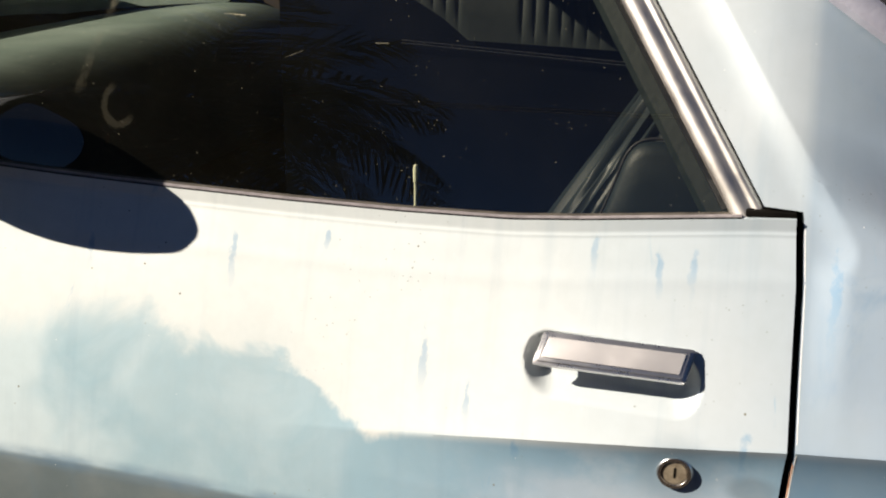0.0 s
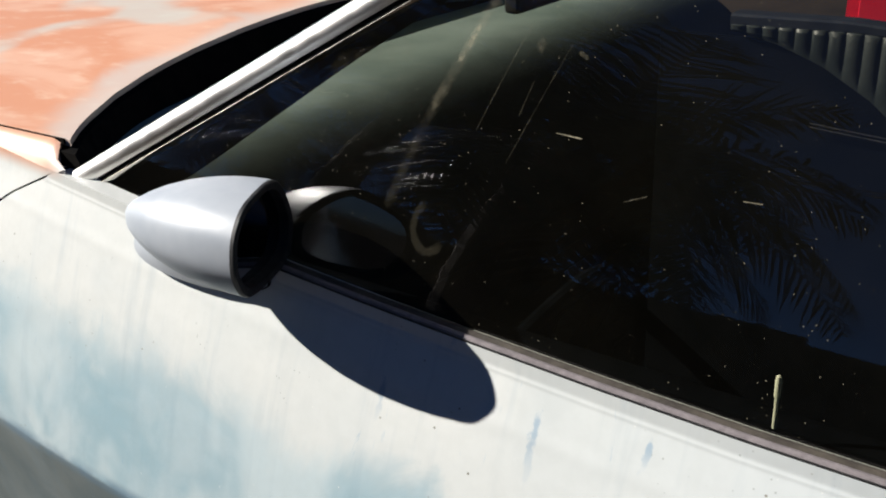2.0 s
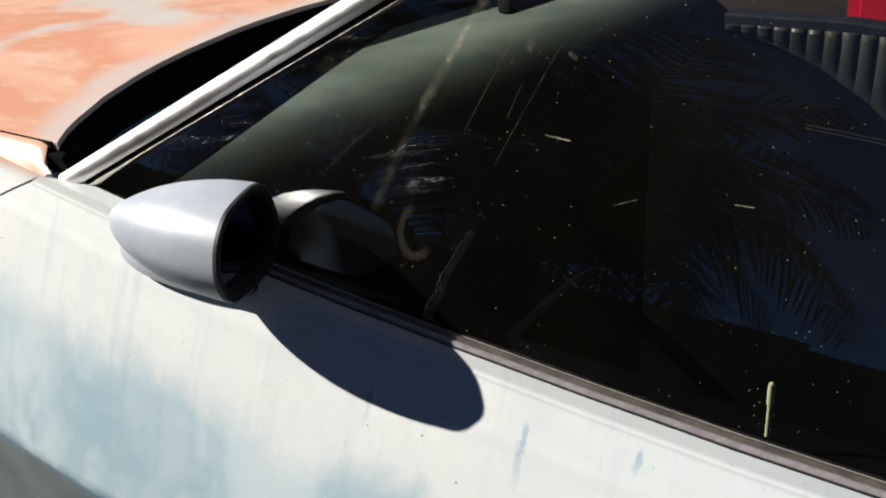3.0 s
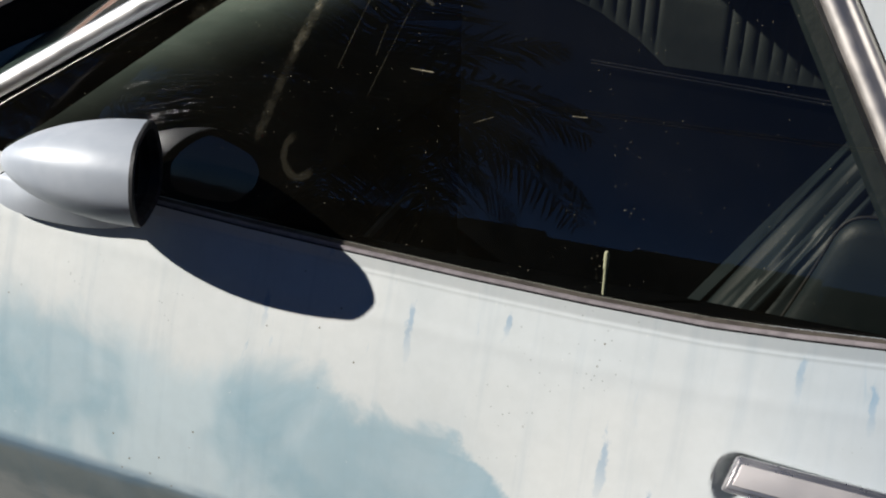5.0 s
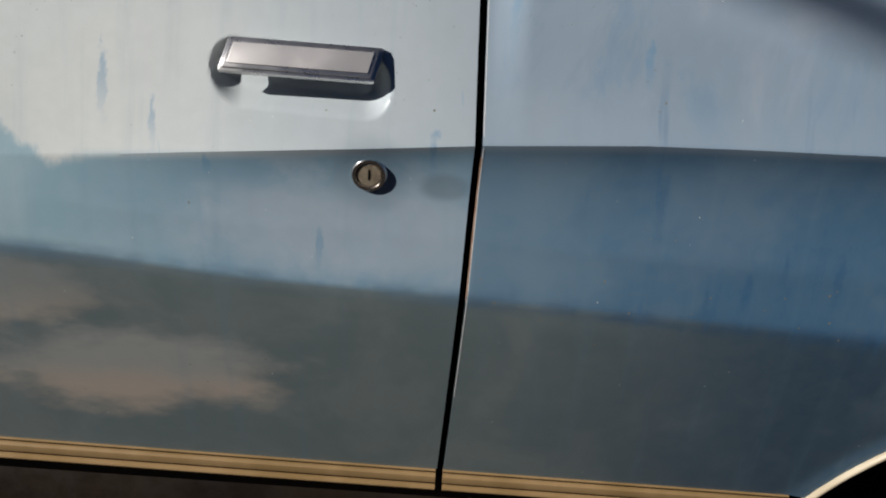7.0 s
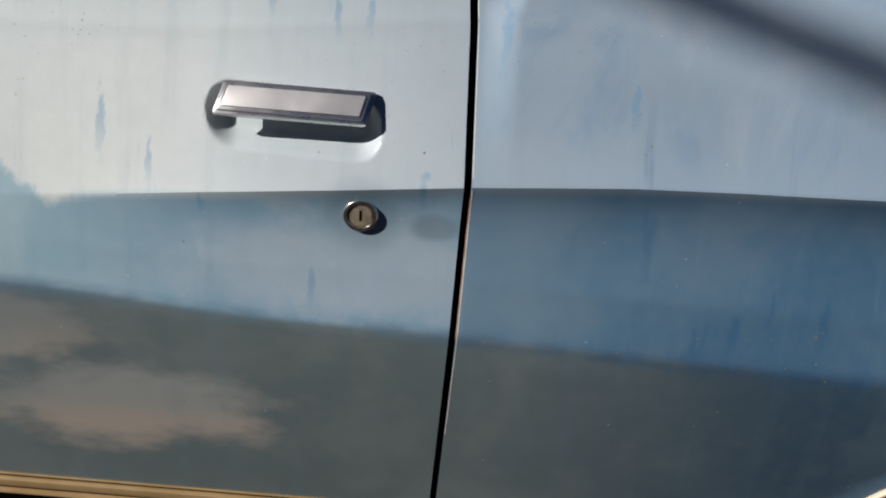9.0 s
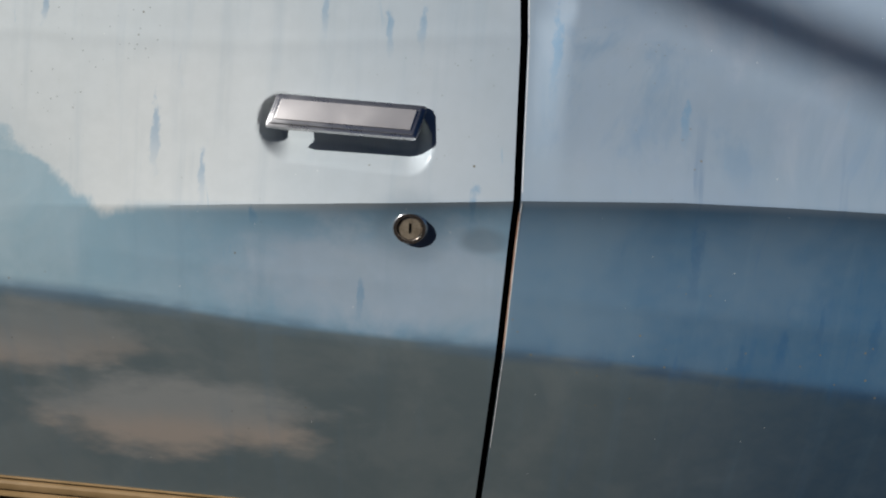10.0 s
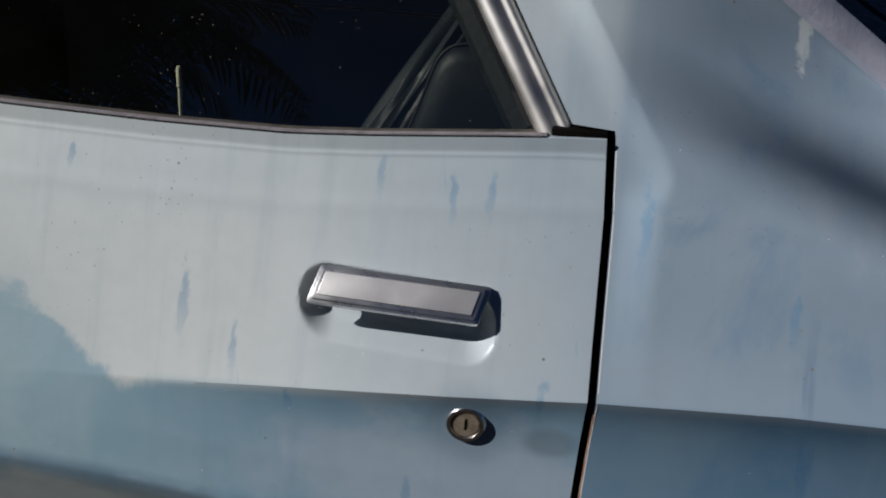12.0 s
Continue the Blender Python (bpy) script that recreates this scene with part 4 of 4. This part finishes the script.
for q, k in ((0, 0), (0.12, 0.15), (0.35, 0.8), (0.85, 1), (0.95, 0.6), (1, 0)):
    rows.append(np.stack([px, PY - 0.001 - pl * k, foot + (ptop - foot) * q], -1))
pleated = part("pleated_panel", grid_bm(np.array(rows), (0, 0.006, 0)), PLEAT, car, "grey pleated trim of the far door, its lower edge cut along the shade")
# near-black backing fills the part of the trim left in shade
part("panel_backing", box_bm(-0.565, 0.07, PY + 0.006, PY + 0.02, 0.55, 1.034, 0.004), VINYL, pleated, "dark vinyl panel in place of the shaded trim")
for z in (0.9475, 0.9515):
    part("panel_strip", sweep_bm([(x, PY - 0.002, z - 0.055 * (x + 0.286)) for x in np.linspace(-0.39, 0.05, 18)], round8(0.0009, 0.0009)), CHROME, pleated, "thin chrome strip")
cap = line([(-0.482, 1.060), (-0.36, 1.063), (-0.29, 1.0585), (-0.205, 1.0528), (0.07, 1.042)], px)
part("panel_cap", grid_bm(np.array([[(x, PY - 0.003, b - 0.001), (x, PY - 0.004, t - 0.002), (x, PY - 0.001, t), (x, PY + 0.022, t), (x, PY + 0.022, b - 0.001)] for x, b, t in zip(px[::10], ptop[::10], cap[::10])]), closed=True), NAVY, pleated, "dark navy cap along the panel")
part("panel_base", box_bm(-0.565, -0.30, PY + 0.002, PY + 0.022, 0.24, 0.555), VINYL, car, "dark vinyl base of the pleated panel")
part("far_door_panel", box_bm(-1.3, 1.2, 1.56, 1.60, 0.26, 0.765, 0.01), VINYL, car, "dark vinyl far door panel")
part("far_door", box_bm(-1.3, 1.3, 1.60, 1.72, 0.26, 0.755, 0.03), BLUE, car)
part("far_belt_shelf", box_bm(-1.3, 1.0, 1.40, 1.62, 0.755, 0.772), DARK, car)
part("far_rear_pillar", sweep_bm([(0.16, 1.66, 0.85), (0.0, 1.54, 1.2)], [(-0.12, -0.02), (-0.12, 0.02), (0.12, 0.02), (0.12, -0.02)], up=(0, 1, 0.4)), BLUE, car)
part("rear_seat", box_bm(0.42, 0.62, 0.25, 1.5, 0.35, 0.80, 0.06, 4), SEAT, car, "blue rear bench")
part("parcel_shelf", box_bm(0.6, 1.2, 0.25, 1.55, 0.76, 0.80), DARK, car)
part("tail", box_bm(0.9, 1.95, 0.06, 1.74, 0.3, 0.84, 0.08, 3), BLUE, car)
part("nose", box_bm(-2.72, -2.2, 0.07, 1.73, 0.30, 0.868, 0.08, 3), BLUE, car, "pale blue nose below the hood")
part("far_fender", box_bm(-2.3, -1.3, 1.62, 1.78, 0.30, 0.90, 0.03), BLUE, car)
for wx, wy in ((-1.92, 0.02), (-1.92, 1.42), (cx, 1.42)):
    other = part("wheel", lathe_bm([(0.20, wy + 0.21), (0.31, wy + 0.20), (0.325, wy + 0.16), (0.325, wy + 0.05), (0.31, wy + 0.01), (0.20, wy + 0.005)], 40, "y", (wx, 0, 0.325)), TYRE, car)
    part("rim", lathe_bm([(0.19, wy + 0.012), (0.17, wy + 0.03), (0.08, wy + 0.05), (0.05, wy + 0.02)], 32, "y", (wx, 0, 0.325)), STEEL, other)
for by, sx in ((-2.78, 1), (1.93, 1)):
    part("bumper", box_bm(by, by + 0.09, 0.10, 1.70, 0.40, 0.52, 0.03, 3), CHROME, car, "chrome bumper")

# ---- red car beyond ----
red = thing("red_car", "red parked car seen through the far window", "car")
prof = [(-1.12, 0.35), (-1.12, 0.70), (0.1, 0.76), (2.4, 0.76), (3.4, 0.66), (3.4, 0.35)]
bm = bmesh.new()
a = [bm.verts.new((x, 3.0, z)) for x, z in prof]
b = [bm.verts.new((x, 4.7, z)) for x, z in prof]
bm.faces.new(a)
bm.faces.new(b[::-1])
for k in range(len(prof)):
    bm.faces.new((a[k], a[(k + 1) % 6], b[(k + 1) % 6], b[k]))
bmesh.ops.bevel(bm, geom=bm.edges[:], offset=0.06, segments=3, affect="EDGES")
bmesh.ops.recalc_face_normals(bm, faces=bm.faces)
part("body", bm, RED, red)
bm = bmesh.new()
base = [(0.2, 3.1), (2.3, 3.1), (2.3, 4.6), (0.2, 4.6)]
capp = [(0.8, 3.35), (1.8, 3.35), (1.8, 4.35), (0.8, 4.35)]
a = [bm.verts.new((x, y, 0.74)) for x, y in base]
b = [bm.verts.new((x, y, 1.25)) for x, y in capp]
bm.faces.new(b)
for k in range(4):
    bm.faces.new((a[k], a[(k + 1) % 4], b[(k + 1) % 4], b[k]))
bmesh.ops.bevel(bm, geom=bm.edges[:], offset=0.05, segments=2, affect="EDGES")
part("cabin", bm, DARK, red)
for x in (-0.35, 2.6):
    part("wheel", lathe_bm([(0.15, 2.98), (0.30, 2.98), (0.31, 3.02), (0.31, 3.18), (0.15, 3.2)], 28, "y", (x, 0, 0.31)), TYRE, red)

# ---- yard behind the camera: fence and palms, which the glass mirrors ----
fence = thing("fence", "dark brown board fence along the yard", "fence")
for k in range(60):
    x = -16 + k * 0.5
    part("board", box_bm(x, x + 0.497, -4.65, -4.60, 0, 1.90 + 0.05 * math.sin(k * 2.1)), WALLM, fence, smooth=False)


# two overhead cables between wooden poles, mirrored in the door glass
for k, x in enumerate((-22.0, 18.0)):
    pole = thing("utility_pole", "tall weathered wooden pole carrying two cables", "pole", "poles of the overhead line", at=(x, -9.6, 0))
    part("post", lathe_bm([(0.15, -0.05), (0.13, 4), (0.10, 7.6)], 16, "z"), BARK, pole)
    part("crossarm", box_bm(-0.06, 0.06, -0.1, 0.75, 7.28, 7.40, 0.01), BARK, pole)
for y, h in ((-9.0, 7.42), (-9.18, 7.42)):
    rows = [(x, y, h - 0.50 * (1 - ((x + 2) / 20) ** 2)) for x in np.linspace(-22, 18, 60)]
    tagged(part("overhead_cable", sweep_bm(rows, [(0.018 * math.cos(q), 0.018 * math.sin(q)) for q in np.linspace(0, 2 * math.pi, 9)[:-1]]), PALE), "thin pale overhead cable strung between two poles", "cable", "overhead cables")


def palm(at, height, reach, count, seed, lean=(0, 0), skip=None, stems=()):
    rnd = random.Random(seed)
    tree = thing("palm_tree", "shaggy green palm tree with drooping fronds", "tree", at=at)
    rows = []
    for i in range(16):
        t = i / 15
        r = 0.17 * (1 - 0.25 * t) * (1 + 0.06 * (i % 2)) + 0.08 * max(0, 0.15 - t)
        rows.append([(lean[0] * t + r * math.cos(a), lean[1] * t + r * math.sin(a), height * t) for a in np.linspace(0, 2 * math.pi, 15)[:-1]])
    part("trunk", grid_bm(np.array(rows), closed=True), BARK, tree)
    top = Vector((lean[0], lean[1], height))
    for f in range(count):
        az = 2.399963 * f + rnd.uniform(-0.2, 0.2)
        if skip and skip[0] < math.degrees(az) % 360 < skip[1]:
            continue
        el = radians(75 - 120 * (f / count) + rnd.uniform(-8, 8))
        length = reach * rnd.uniform(0.8, 1.1)
        verts, faces = [], []
        p = top.copy()
        d = Vector((math.cos(az) * math.cos(el), math.sin(az) * math.cos(el), math.sin(el)))
        side = Vector((-math.sin(az), math.cos(az), 0))
        steps = 34
        for k in range(steps):
            t = k / steps
            d = (d + Vector((0, 0, -0.045 - 0.03 * t))).normalized()
            q = p + d * length / steps
            w = 0.012 * (1 - t) + 0.003
            up = side.cross(d).normalized()
            i0 = len(verts)
            verts += [p - side * w, p + side * w, q + side * w, q - side * w]
            faces.append((i0, i0 + 1, i0 + 2, i0 + 3))
            if t > 0.12:
                ll = reach * 0.30 * math.sin(math.pi * min(1, 0.15 + 0.85 * t)) ** 0.7 + 0.05
                for s in (-1, 1):
                    droop = rnd.uniform(0.1, 0.5)
                    tip = p + side * s * ll * rnd.uniform(0.6, 0.85) + d * ll * 0.6 - up * (-1) * 0 + Vector((0, 0, -droop * ll))
                    i0 = len(verts)
                    midp = p.lerp(tip, 0.5) + Vector((0, 0, 0.06 * ll))
                    verts += [p - d * 0.012, p + d * 0.016, midp + d * 0.016, midp - d * 0.012, tip]
                    faces += [(i0, i0 + 1, i0 + 2, i0 + 3), (i0 + 3, i0 + 2, i0 + 4)]
            p = q
        me = bpy.data.meshes.new("frond")
        me.from_pydata([tuple(v) for v in verts], [], faces)
        link("frond", me, DRYF if f > count * 0.85 else FROND, tree, smooth=False)
    # added stems that only cast shade
    for tip in stems:
        rows = []
        for t in np.linspace(0, 1, 80):
            r = min(0.027, 1.0 * max(1 - t, 1e-4))
            rows.append([top.lerp(top + Vector(tip), t) + Vector((0, r * math.cos(q), r * math.sin(q))) for q in np.linspace(0, 2 * math.pi, 9)[:-1]])
        part("shade_stem", grid_bm(np.array(rows), closed=True), DRYF, tree, "bare dry stem added out of view to cast shade")
    return tree


# unseen dry stem, added on the tall palm to throw a soft bar of shade over the quarter panel
bar_a, bar_b = Vector((0.080, 0.100, 0.934)), Vector((0.404, 0.062, 0.814))
bar = (bar_b - bar_a).normalized()
stem_tip = bar_a + SUN * 7.0
crown = stem_tip + (SUN + bar) * 5.4
palm((crown.x, crown.y, 0), crown.z, 1.9, 40, 5, stems=(stem_tip - crown,))
palm((-2.5, -3.0, 0), 2.75, 1.95, 42, 3, skip=(80, 200))
palm((-3.1, -4.2, 0), 3.5, 1.6, 36, 11)
palm((-7.8, -6.6, 0), 3.9, 2.2, 36, 9)
